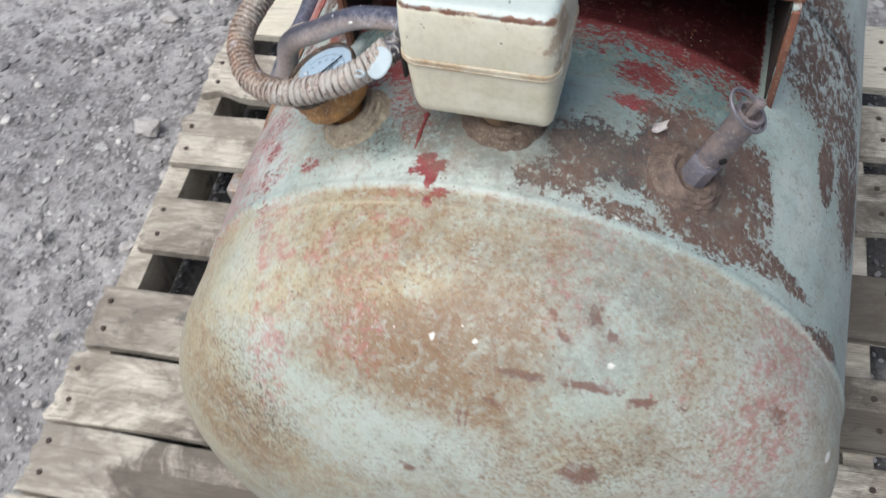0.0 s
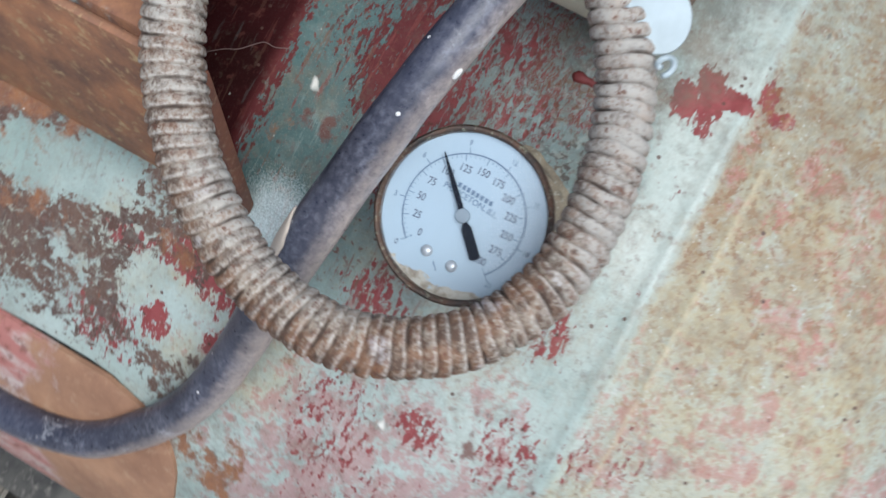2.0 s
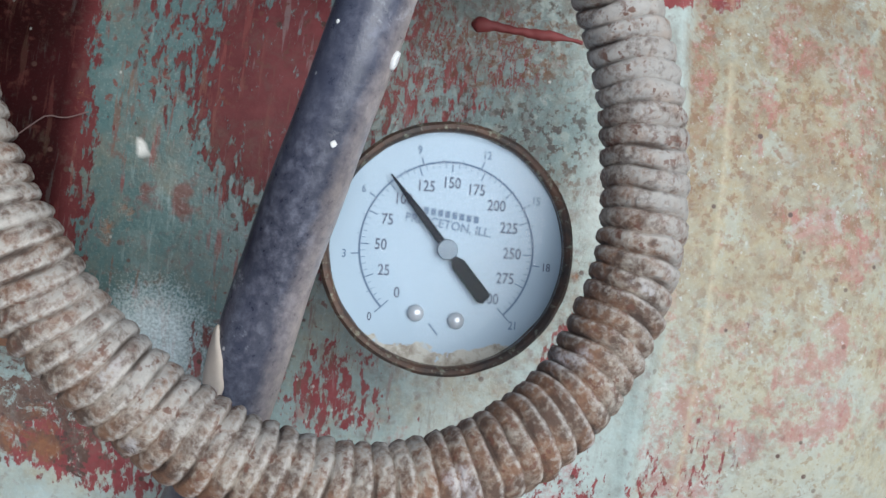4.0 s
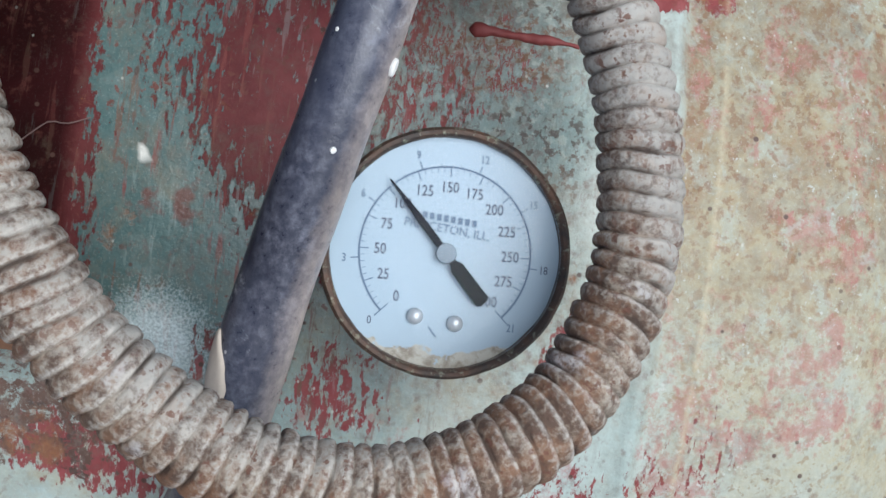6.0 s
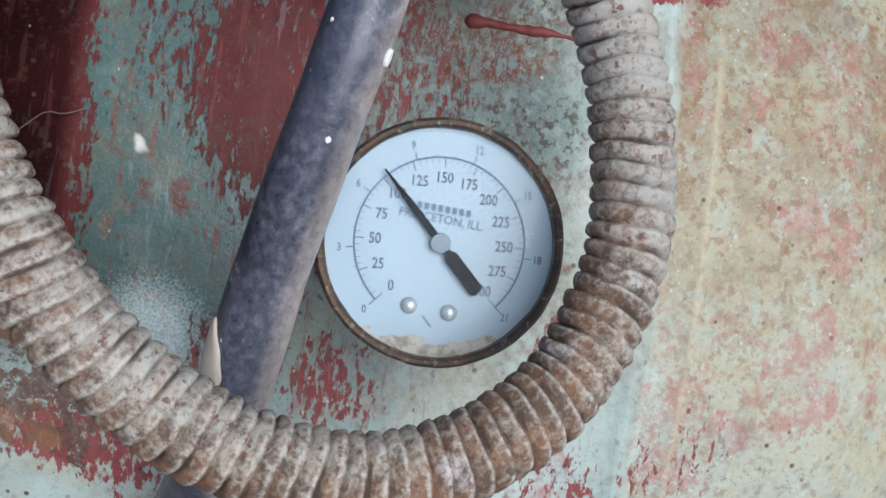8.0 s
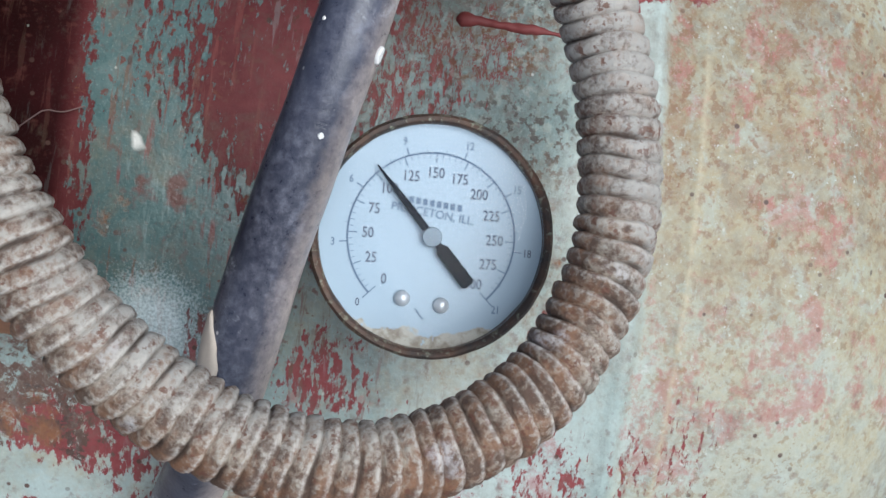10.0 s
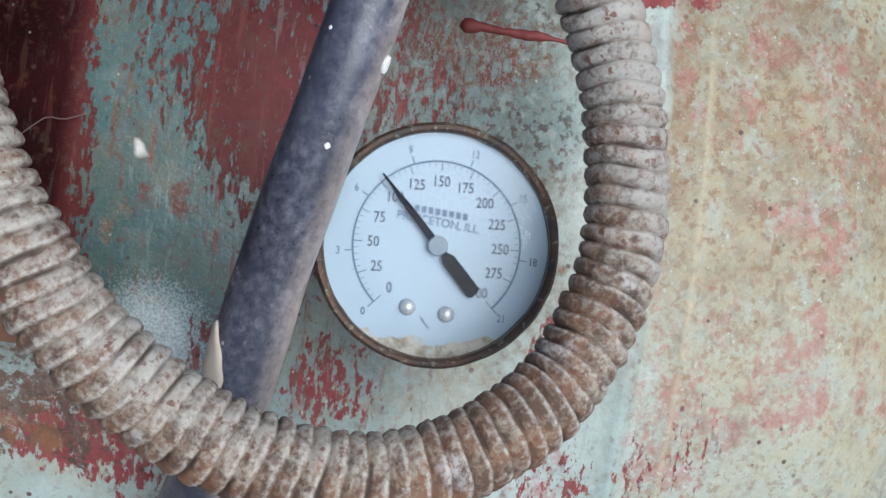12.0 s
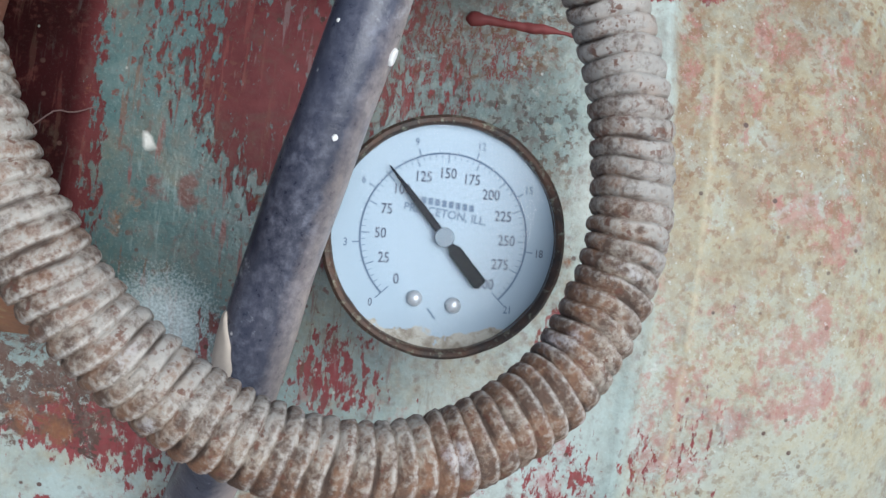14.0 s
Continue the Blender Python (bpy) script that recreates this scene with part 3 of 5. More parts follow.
    bm.normal_update()
    bm.to_mesh(me)
    bm.free()
    if smooth:
        me.shade_smooth()
        me.set_sharp_from_angle(angle=radians(38))
    return link(name, me, material, parent, label)


def grid_mesh(name, verts, rows, cols, wrap=True, extra=()):
    """A sheet of rows x cols points, closed round when wrap."""
    faces = []
    last = cols if wrap else cols - 1
    for i in range(rows - 1):
        for j in range(last):
            k = (j + 1) % cols
            faces.append((i * cols + j, i * cols + k, (i + 1) * cols + k, (i + 1) * cols + j))
    faces += list(extra)
    me = bpy.data.meshes.new(name)
    me.from_pydata([tuple(v) for v in verts], [], faces)
    me.update()
    me.shade_smooth()
    return me


def thing(name, label, category, m=None, group="", kind=""):
    ob = new(name)
    ob.empty_display_size = 0.05
    if m is not None:
        ob.matrix_world = m
    return tagged(ob, label, category, group, kind)


def block(bm, size, at, bevel=0.003, segments=2, turn=None):
    m = Matrix.Translation(at) @ (turn or Matrix()) @ Matrix.Diagonal((*size, 1))
    made = bmesh.ops.create_cube(bm, size=1.0, matrix=m)
    if bevel:
        edges = {e for v in made["verts"] for e in v.link_edges}
        bmesh.ops.bevel(bm, geom=list(edges), offset=bevel, segments=segments, profile=0.5, affect="EDGES")
    return bm


def lathe(bm, profile, m=None, segments=40):
    """Turns (radius, height) pairs round z; the ends are closed."""
    m = m or Matrix()
    rings = []
    for r, z in profile:
        rings.append([bm.verts.new(m @ Vector((r * math.cos(2 * math.pi * k / segments), r * math.sin(2 * math.pi * k / segments), z))) for k in range(segments)])
    for a, b in zip(rings, rings[1:]):
        for k in range(segments):
            bm.faces.new((a[k], a[(k + 1) % segments], b[(k + 1) % segments], b[k]))
    bm.faces.new(list(reversed(rings[0])))
    bm.faces.new(rings[-1])
    return bm


def smooth_line(points, step):
    """Even points along a Catmull-Rom curve through the given ones."""
    p = np.array(points, float)
    p = np.vstack([2 * p[0] - p[1], p, 2 * p[-1] - p[-2]])
    t = np.linspace(0, 1, 60, endpoint=False)[:, None]
    out = []
    for i in range(1, len(p) - 2):
        a, b, c, d = p[i - 1:i + 3]
        out.append(0.5 * (2 * b + (c - a) * t + (2 * a - 5 * b + 4 * c - d) * t**2 + (3 * b - a - 3 * c + d) * t**3))
    s = np.vstack(out + [p[-2][None]])
    d = np.r_[0, np.cumsum(np.linalg.norm(np.diff(s, axis=0), axis=1))]
    q = np.linspace(0, d[-1], max(2, int(d[-1] / step)))
    return np.stack([np.interp(q, d, s[:, k]) for k in range(3)], 1), q


def sweep(name, points, step, radius, sides, extra=None, twist=0.0):
    """A tube along a curve. radius(s, angle) gives its section; extra names attributes of (s, angle)."""
    line, s = smooth_line(points, step)
    tan = np.gradient(line, axis=0)
    tan /= np.linalg.norm(tan, axis=1)[:, None]
    nrm = np.zeros_like(line)
    v = np.cross(tan[0], (0, 0, 1.0))
    for i in range(len(line)):
        v = v - tan[i] * (v @ tan[i])
        v /= np.linalg.norm(v)
        nrm[i] = v
    bin_ = np.cross(tan, nrm)
    a = np.linspace(0, 2 * math.pi, sides, endpoint=False)
    rr = radius(s[:, None], a[None, :])
    pts = line[:, None] + rr[..., None] * (np.cos(a)[None, :, None] * nrm[:, None] + np.sin(a)[None, :, None] * bin_[:, None])
    n = len(line)
    caps = (tuple(range(sides - 1, -1, -1)), tuple((n - 1) * sides + k for k in range(sides)))
    me = grid_mesh(name, pts.reshape(-1, 3), n, sides, True, caps)
    for key, f in (extra or {}).items():
        out = np.broadcast_to(f(s[:, None], a[None, :], pts, line), (n, sides)).ravel()
        me.attributes.new(key, "FLOAT", "POINT").data.foreach_set("value", out.astype(np.float32))
    return me


def letters(text, size, at, angle=0.0, narrow=1.0):
    """Flat lettering as a mesh, centred at a point of the xy plane."""
    cu = bpy.data.curves.new("text", "FONT")
    cu.body, cu.size, cu.align_x, cu.align_y = text, size, "CENTER", "CENTER"
    cu.resolution_u = 3
    cu.offset = size * 0.012
    ob = new("text", cu)
    me = bpy.data.meshes.new_from_object(ob.evaluated_get(bpy.context.evaluated_depsgraph_get()))
    bpy.data.objects.remove(ob)
    me.transform(pose(*at, 0, 0, angle) @ Matrix.Diagonal((narrow, 1, 1, 1)))
    return me


def on_tank(deg, y, r=R):
    """The place on the tank at an angle from its top (to the right) and the axes whose z points outwards."""
    a = radians(deg)
    return Matrix.Translation((r * math.sin(a), y, AXIS + r * math.cos(a))) @ Matrix.Rotation(a, 4, "Y")


# ---- ground ----
def wave(x, y, scale, octaves=3):
    return noise.fractal(Vector((x * scale, y * scale, 3.7)), 0.9, 2.1, octaves)


def build_ground():
    n = 250
    u = np.linspace(-1, 1, n)
    far = np.sign(u) * (0.9 * np.abs(u) + 2.2 * np.abs(u)**3 + 900 * np.abs(u)**14)
    xs, ys = far - 0.45, far + 0.35
    verts = []
    for y in ys:
        for x in xs:
            near = math.exp(-((x / 9)**2 + (y / 9)**2))
            z = near * (0.016 * wave(x, y, 2.3) + 0.007 * wave(x, y, 14, 4)) - 0.012
            under = max(0.0, 1 - max(abs(x + 0.13) - 0.62, abs(y - 0.2) - 0.6, 0) / 0.08)
            verts.append((x, y, z * (1 - under) + under * (0.25 * z - 0.012)))
    me = grid_mesh("ground", verts, n, n, False)
    co = np.array(verts)
    # mask of the pallet's outline for the shade painted on the soil
    footprint = np.clip(1 - np.maximum(np.abs(co[:, 0] + 0.10) - 0.56, np.abs(co[:, 1] - 0.25) - 0.66) / 0.10, 0, 1)
    me.attributes.new("pallet_shade", "FLOAT", "POINT").data.foreach_set("value", footprint.astype(np.float32))
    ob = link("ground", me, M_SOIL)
    tagged(ob, "bare grey dusty gravel ground of a yard", "ground", kind="structure")


def stone_verts(rng, size):
    bm = bmesh.new()
    bmesh.ops.create_icosphere(bm, subdivisions=2 if size > 0.012 else 1, radius=1.0)
    squash = Vector((1.0, rng.uniform(0.6, 1.0), rng.uniform(0.5, 0.8)))
    seed = Vector((rng.uniform(-50, 50), rng.uniform(-50, 50), 0))
    turn = Matrix.Rotation(rng.uniform(0, 6.28), 3, "Z") @ Matrix.Rotation(rng.uniform(-0.3, 0.3), 3, "X")
    for v in bm.verts:
        k = 1 + 0.45 * noise.noise(v.co * 1.3 + seed) + 0.22 * noise.noise(v.co * 3.1 + seed)
        v.co = turn @ (Vector(a * b for a, b in zip(v.co, squash)) * size * k)
    return bm


def build_gravel():
    rng = random.Random(5)
    verts, faces = [], []
    forms = []
    for k in range(14):
        bm = stone_verts(rng, 0.01)
        bm.verts.ensure_lookup_table()
        forms.append(([v.co.copy() for v in bm.verts], [[v.index for v in f.verts] for f in bm.faces]))
        bm.free()
    count = 0
    while count < 16000:
        x, y = rng.gauss(-0.80, 0.42), rng.gauss(0.45, 0.62)
        if rng.random() < 0.28:
            x, y = rng.gauss(0.75, 0.35), rng.gauss(0.8, 0.6)
        if -0.66 < x < 0.42 and -0.4 < y < 0.75 and rng.random() < 0.9:
            continue
        s = 0.15 + 0.55 * rng.random()**2 + (rng.random() < 0.07) * rng.uniform(0.3, 0.9)
        vs, fs = forms[rng.randrange(14)]
        m = Matrix.Rotation(rng.uniform(0, 6.28), 3, "Z")
        base = len(verts)
        z = 0.016 * wave(x, y, 2.3) + 0.007 * wave(x, y, 14, 4) - 0.012
        verts += [tuple((m @ v) * s + Vector((x, y, z + 0.001 * s))) for v in vs]
        faces += [tuple(base + k for k in f) for f in fs]
        count += 1
    me = bpy.data.meshes.new("gravel")
    me.from_pydata(verts, [], faces)
    tagged(link("gravel", me, M_ROCK), "loose grey crushed gravel scattered on the ground", "gravel", kind="stuff")


def build_stones():
    rng = random.Random(11)
    for x, y, s in STONES:
        ob = part("stone", stone_verts(rng, s), M_STONE, None, "", False)
        ob.location = (x, y, 0.25 * s - 0.006)
        tagged(ob, "pale grey limestone pebble lying on the dusty ground", "stone", "pebbles on the ground")


STONES = [(-0.86, 0.47, 0.026), (-0.78, 0.21, 0.017), (-0.93, 0.75, 0.02), (-1.05, 0.9, 0.018), (-1.1, 1.1, 0.02),
          (-0.78, 0.37, 0.012), (-0.9, 1.02, 0.016), (0.62, 0.55, 0.022), (0.70, 0.34, 0.018), (0.78, 0.83, 0.024),
          (0.55, 0.86, 0.02), (0.9, 0.6, 0.02), (-0.83, 0.02, 0.012), (-0.95, 0.2, 0.014), (-0.8, -0.1, 0.011)]
M_STONE = rusty("pale_limestone", (0.46, 0.44, 0.42), (0.38, 0.36, 0.35), (0.30, 0.29, 0.28), 45, 0.9)

build_ground()
build_gravel()
build_stones()


# ---- pallet ----
def plank_mesh(name, length, width, thick, seed, knot=None, shaded=0.0):
    """A sawn board along x from 0, with wavy edges, torn ends and, if asked, a knot hole."""
    n, k = (300, 31) if knot else (100, 21)
    bm = bmesh.new()
    tone, stain_shade = bm.verts.layers.float.new("knot"), bm.verts.layers.float.new("stain_shade")
    cols = []
    for i in range(n + 1):
        x = length * i / n
        e0 = 0.004 * noise.noise(Vector((x * 7, seed, 0)))
        e1 = 0.004 * noise.noise(Vector((x * 7, seed, 7)))
        if knot:
            e0 += 0.014 * math.exp(-((x - 0.035) / 0.03)**2) - 0.004
        cup = 0.002 * noise.noise(Vector((x * 2.5, seed, 3)))
        ring = []
        for j in range(k):
            y = -width / 2 + e0 + (width + e1 - e0) * j / (k - 1)
            drop = 0.002 if j in (0, k - 1) else 0.0
            end = 0.0015 if i in (0, n) else 0.0
            tear = (0.009 * noise.noise(Vector((y * 45, seed, 11))) + 0.006 * noise.noise(Vector((y * 160, seed, 5)))) if i in (0, n) else 0.0
            hole, dark = 0.0, 0.0
            if knot:
                d = math.hypot((x - knot[0]) / 0.019, (y - knot[1]) / 0.013) + 0.25 * noise.noise(Vector((x * 90, y * 90, 2)))
                hole = 0.016 * min(1.0, max(0.0, 1 - d) * 3)
                dark = max(0.0, min(1.0, 1.6 - d))
            top = cup + 0.0012 * noise.noise(Vector((x * 30, y * 90, seed))) - drop - end - hole
            pair = (bm.verts.new((x + tear, y, top)), bm.verts.new((x + tear, y, -thick + cup)))
            pair[0][tone] = dark
            # board darkens towards the tank, imitating the shade it casts
            pair[0][stain_shade] = shaded * max(0.0, min(1.0, (x - 0.08) / 0.16)) * (0.6 + 0.4 * (j < k / 2))
            ring.append(pair)
        cols.append(ring)
    for a, b in zip(cols, cols[1:]):
        for j in range(k - 1):
            bm.faces.new((a[j][0], b[j][0], b[j + 1][0], a[j + 1][0]))
            bm.faces.new((a[j][1], a[j + 1][1], b[j + 1][1], b[j][1]))
        bm.faces.new((a[0][0], a[0][1], b[0][1], b[0][0]))
        bm.faces.new((a[-1][0], b[-1][0], b[-1][1], a[-1][1]))
    for ring, flip in ((cols[0], False), (cols[-1], True)):
        for j in range(k - 1):
            f = (ring[j][0], ring[j + 1][0], ring[j + 1][1], ring[j][1])
            bm.faces.new(f if not flip else tuple(reversed(f)))
    return bm


PALLET_TOP = 0.14
# near edge and far edge at the left end, left end, colour
BOARDS = [(0.612, 0.750, -0.704, M_NEW), (0.464, 0.563, -0.702, M_OLD), (0.311, 0.417, -0.699, M_OLD), (0.142, 0.245, -0.678, M_GREY),
          (-0.035, 0.069, -0.690, M_GREY), (-0.155, -0.046, -0.688, M_OLD), (-0.262, -0.160, -0.680, M_OLD), (-0.385, -0.270, -0.686, M_OLD)]
SKEW = 0.076


def build_pallet():
    pal = thing("wooden_pallet", "weathered grey wooden pallet with one newer pale board under tank", "pallet", pose(-0.13, 0.2, 0))
    inv = pal.matrix_world.inverted()
    nail = bmesh.new()
    lathe(nail, [(0.0042, -0.003), (0.0045, 0.0), (0.0036, 0.0011), (0.0016, 0.0014)], None, 10)
    nail_me = None
    for i, (y0, y1, x0, mat) in enumerate(BOARDS):
        bm = plank_mesh("board", 1.17, y1 - y0, 0.018, i * 3.1 + 1, (0.161, -0.009) if i == 1 else None, (0.25, 0.6, 0.85, 2.0, 1.2, 0.5, 1.4, 0.7)[i])
        b = part("board", bm, mat, pal, "newer pale yellow pine board" if mat is M_NEW else "")
        b.matrix_parent_inverse = inv
        b.matrix_basis = pose(x0, (y0 + y1) / 2, PALLET_TOP + 0.001 * (i % 3), 0, 0, math.degrees(SKEW) + (i * 37 % 5 - 2) * 0.2 - (1.3 if i == 6 else 0))
        for k, (x, y) in enumerate([(0.018, 0.2), (0.024, -0.19), (0.585, 0.2), (0.58, -0.2), (1.135, 0.2), (1.14, -0.18)]):
            if nail_me is None:
                first = part("nail", nail, M_NAIL, b)
                nail_me = first.data
                ob = first
            else:
                ob = link("nail", nail_me, None, b)
            ob.matrix_basis = pose(x, y * (y1 - y0) * 1.15, 0.0006)
    for k, (x, lean) in enumerate([(-0.668, 0.043), (-0.12, 0.06), (0.432, 0.07)]):
        bm = bmesh.new()
        block(bm, (0.04, 1.16, 0.1), (0, 0, 0), 0.003)
        s = part("stringer", bm, M_OLD, pal)
        s.matrix_parent_inverse = inv
        s.matrix_basis = pose(x - 0.19 * lean, 0.19, 0.0715, 0, 0, math.degrees(lean))
    for k, y in enumerate([-0.31, 0.262, 0.588]):
        b = part("bottom_board", plank_mesh("bottom_board", 1.16, 0.08, 0.018, 40 + k), M_OLD, pal)
        b.matrix_parent_inverse = inv
        b.matrix_basis = pose(-0.69, y, 0.0205, 0, 0, math.degrees(SKEW))


build_pallet()


# ---- tank ----
WELD = -0.1095
HEAD = -0.157


def tank_points():
    """Rows of points from the pole of the near head to the pole of the far one."""
    rows = []
    for k in range(1, 96):
        a = (k / 95) * math.pi / 2
        rows.append((R * math.sin(a), HEAD - 0.5 * R * math.cos(a)))
    rows += [(R, y) for y in np.arange(HEAD + 0.0016, -0.10, 0.0013)]
    rows += [(R, y) for y in np.arange(-0.10, 0.2, 0.003)]
    rows += [(R, y) for y in np.linspace(0.2, 0.78, 40)]
    rows += [(R * math.cos(a), 0.78 + 0.5 * R * math.sin(a)) for a in np.linspace(0.12, math.pi / 2 - 0.03, 14)]
    return rows


def spot(u, v, cu, cv, ru, rv, turn=0.0):
    """1 in the middle of an oval, 0 at its rim and outside."""
    c, s = math.cos(radians(turn)), math.sin(radians(turn))
    du, dv = u - cu, v - cv
    return np.clip(1.0 - np.sqrt(((c * du + s * dv) / ru)**2 + ((c * dv - s * du) / rv)**2), 0, 1)


def build_shell(tank):
    rows = np.array(tank_points())
    cols = 600
    a = np.linspace(-math.pi, math.pi, cols, endpoint=False)
    r, y = rows[:, 0][:, None], rows[:, 1][:, None]
    rng = np.random.RandomState(3)
    bend = sum(0.0005 * np.sin(k * a[None] + 9 * y * (k % 3 + 1) + p) for k, p in zip((2, 3, 5, 7, 4), rng.rand(5) * 6))
    bead = 0.0010 * np.exp(-((y - WELD) / 0.003)**2) * (1 + 0.4 * np.sin(a[None] * 160 + 3 * np.sin(a[None] * 23)))
    lap = -0.0016 * np.clip((-0.111 - y) / 0.004, 0, 1) * np.clip(r / R, 0, 1) + 0.0005 * np.exp(-((y + 0.1268) / 0.0016)**2)
    rr = r + bend * np.clip(r / R, 0, 1) + bead + lap
    x, z = rr * np.sin(a)[None], AXIS + rr * np.cos(a)[None]
    # the near head is a little fuller on one flank than over its crown
    full = 2.0 + 0.36 * np.clip(-np.sin(a), 0, 1)[None]
    dome = HEAD - 0.5 * R * (1 - np.clip(r / R, 0, 1)**full)**(1 / full)
    yy = np.where(y < HEAD, dome, np.broadcast_to(y, x.shape))
    me = grid_mesh("shell", np.stack([x, yy, z], -1).reshape(-1, 3), len(rows), cols, True,
                   (tuple(range(cols)), tuple(len(rows) * cols - 1 - k for k in range(cols))))
    me.flip_normals()

    deg = np.degrees(np.broadcast_to(a[None], x.shape))
    on_cyl = (yy > -0.113).astype(float)
    on_head = np.clip((-0.1100 - yy) / 0.005, 0, 1)

    def cyl(ca, cy, ra, ry, amount, turn=0.0):
        return amount * np.minimum(1, 1.55 * spot(deg * R * math.pi / 180, yy, ca * R * math.pi / 180, cy, 1.3 * ra, 1.3 * ry, turn))

    def end(cx, cz, rx, rz, amount, turn=0.0):
        q = np.minimum(1, 1.3 * spot(x, z, cx, cz, 1.5 * rx, 1.5 * rz, turn))
        return amount * q * q * (3 - 2 * q) * on_head

    def mark(c, d, ra, rp, amount=1.0):
        """A stroke at c along d on the head: half length ra, half width rp."""
        d = np.array(d, float) / np.linalg.norm(d)
        q = np.stack([x - c[0], yy - c[1], z - c[2]], -1)
        along = q @ d
        across = np.sqrt(np.maximum((q**2).sum(-1) - along**2, 0))
        return amount * np.minimum(1, 1.8 * np.clip(1 - np.sqrt((along / ra)**2 + (across / rp)**2), 0, 1))

    def most(*some):
        out = np.zeros_like(x)
        for s in some:
            out = np.maximum(out, s)
        return out

    between = np.clip((35.2 - np.abs(deg - 1)) / 1.6, 0, 1)
    in_saddle = np.clip((yy - 0.0) / 0.07, 0, 1) * between
    # unpainted primer zone, whose mask also carries the saddle's painted shade
    raw_shade = np.maximum(np.clip((yy - 0.063) / 0.010, 0, 1), 0.56 * np.clip((yy + 0.005) / 0.03, 0, 1)) * between
    crease = np.exp(-((yy + 0.1268) / 0.0011)**2) * (0.25 + 0.75 * np.clip((-6 - deg) / 6, 0, 1) * (deg > -42))
    chalk = np.clip(0.85 * on_head - end(0.09, 0.812, 0.10, 0.03, 0.45), 0, 1)
    red = most(0.12 + 0 * x, in_saddle * 0.60, (raw_shade > 0.6) * raw_shade * 0.93, cyl(-10.5, -0.088, 0.010, 0.009, 0.8), cyl(-9.0, -0.095, 0.013, 0.008, 0.85, 25), cyl(-9.0, -0.105, 0.006, 0.010, 0.8), cyl(-7.4, -0.116, 0.009, 0.005, 0.7), cyl(-8.6, -0.124, 0.005, 0.008, 0.7), cyl(-12.0, -0.098, 0.006, 0.006, 0.6),
               cyl(-18, 0.014, 0.05, 0.035, 0.64), cyl(-17, -0.03, 0.03, 0.03, 0.42), cyl(-35, -0.015, 0.022, 0.022, 0.46),
               cyl(-25, 0.0, 0.03, 0.02, 0.46), cyl(-40, 0.06, 0.016, 0.035, 0.6), cyl(-41, -0.092, 0.03, 0.024, 0.40), cyl(-47, -0.02, 0.05, 0.035, 0.38),
               cyl(-31, -0.085, 0.016, 0.012, 0.5), cyl(-55, -0.04, 0.06, 0.06, 0.33), cyl(-43, -0.055, 0.014, 0.016, 0.52), cyl(17, 0.03, 0.035, 0.02, 0.6),
               cyl(22, 0.07, 0.04, 0.03, 0.62), cyl(17, 0.0, 0.03, 0.010, 0.66), cyl(-54, 0.20, 0.02, 0.05, 0.7), cyl(-50, 0.10, 0.025, 0.03, 0.48), cyl(-46, 0.04, 0.02, 0.015, 0.5), cyl(-47, 0.075, 0.015, 0.012, 0.6), cyl(-41, 0.10, 0.01, 0.02, 0.5), cyl(-62, -0.10, 0.06, 0.05, 0.36), cyl(-38, -0.135, 0.035, 0.02, 0.31), cyl(-39, -0.118, 0.02, 0.012, 0.38), cyl(-35, -0.0117, 0.020, 0.010, 0.50), cyl(-41.3, 0.05, 0.012, 0.025, 0.54), cyl(-12.5, -0.012, 0.02, 0.03, 0.5), cyl(-33, 0.027, 0.018, 0.007, 0.56))
    red = red - cyl(-29.5, 0.044, 0.034, 0.020, 0.42) - cyl(-21, 0.055, 0.03, 0.008, 0.22) - cyl(-24, 0.045, 0.022, 0.012, 0.18) - cyl(-16, 0.062, 0.03, 0.006, 0.25)
    bare = most(0.10 + 0 * x, cyl(8, -0.085, 0.045, 0.022, 0.6, 14), cyl(12, -0.055, 0.05, 0.035, 0.68), cyl(24, -0.02, 0.045, 0.045, 0.84), cyl(36, -0.03, 0.04, 0.05, 0.82),
                cyl(31, -0.065, 0.06, 0.045, 0.9), cyl(30, -0.092, 0.05, 0.014, 0.72), cyl(44, -0.088, 0.07, 0.018, 0.8, -10), cyl(56, -0.103, 0.05, 0.012, 0.8), cyl(54, 0.05, 0.018, 0.05, 0.8),
                cyl(52, 0.17, 0.10, 0.10, 0.8), cyl(66, 0.08, 0.05, 0.10, 0.7), cyl(-39, 0.074, 0.02, 0.016, 0.8), cyl(-44, 0.13, 0.06, 0.09, 0.66), cyl(-36, 0.2, 0.06, 0.10, 0.66), cyl(-50, 0.06, 0.035, 0.03, 0.55), cyl(-33, 0.09, 0.025, 0.025, 0.6),
                cyl(18, -0.10, 0.05, 0.012, 0.6), cyl(33, -0.06, 0.045, 0.035, 1.0), cyl(20, -0.055, 0.035, 0.03, 0.9), cyl(-26, -0.066, 0.03, 0.02, 0.30), cyl(-15, -0.062, 0.026, 0.018, 0.22), cyl(-39.5, 0.078, 0.024, 0.03, 0.75), cyl(-41.5, 0.0615, 0.008, 0.007, 0.85)) * on_cyl
    bare = bare - cyl(45, -0.012, 0.022, 0.04, 0.6) - cyl(50, -0.02, 0.03, 0.045, 0.65) - cyl(43, 0.052, 0.02, 0.02, 0.5) - cyl(-39, 0.155, 0.016, 0.022, 0.75) - cyl(-37.5, 0.122, 0.014, 0.016, 0.7) - cyl(-45, 0.072, 0.024, 0.022, 0.75) - cyl(49, -0.098, 0.045, 0.009, 0.6)
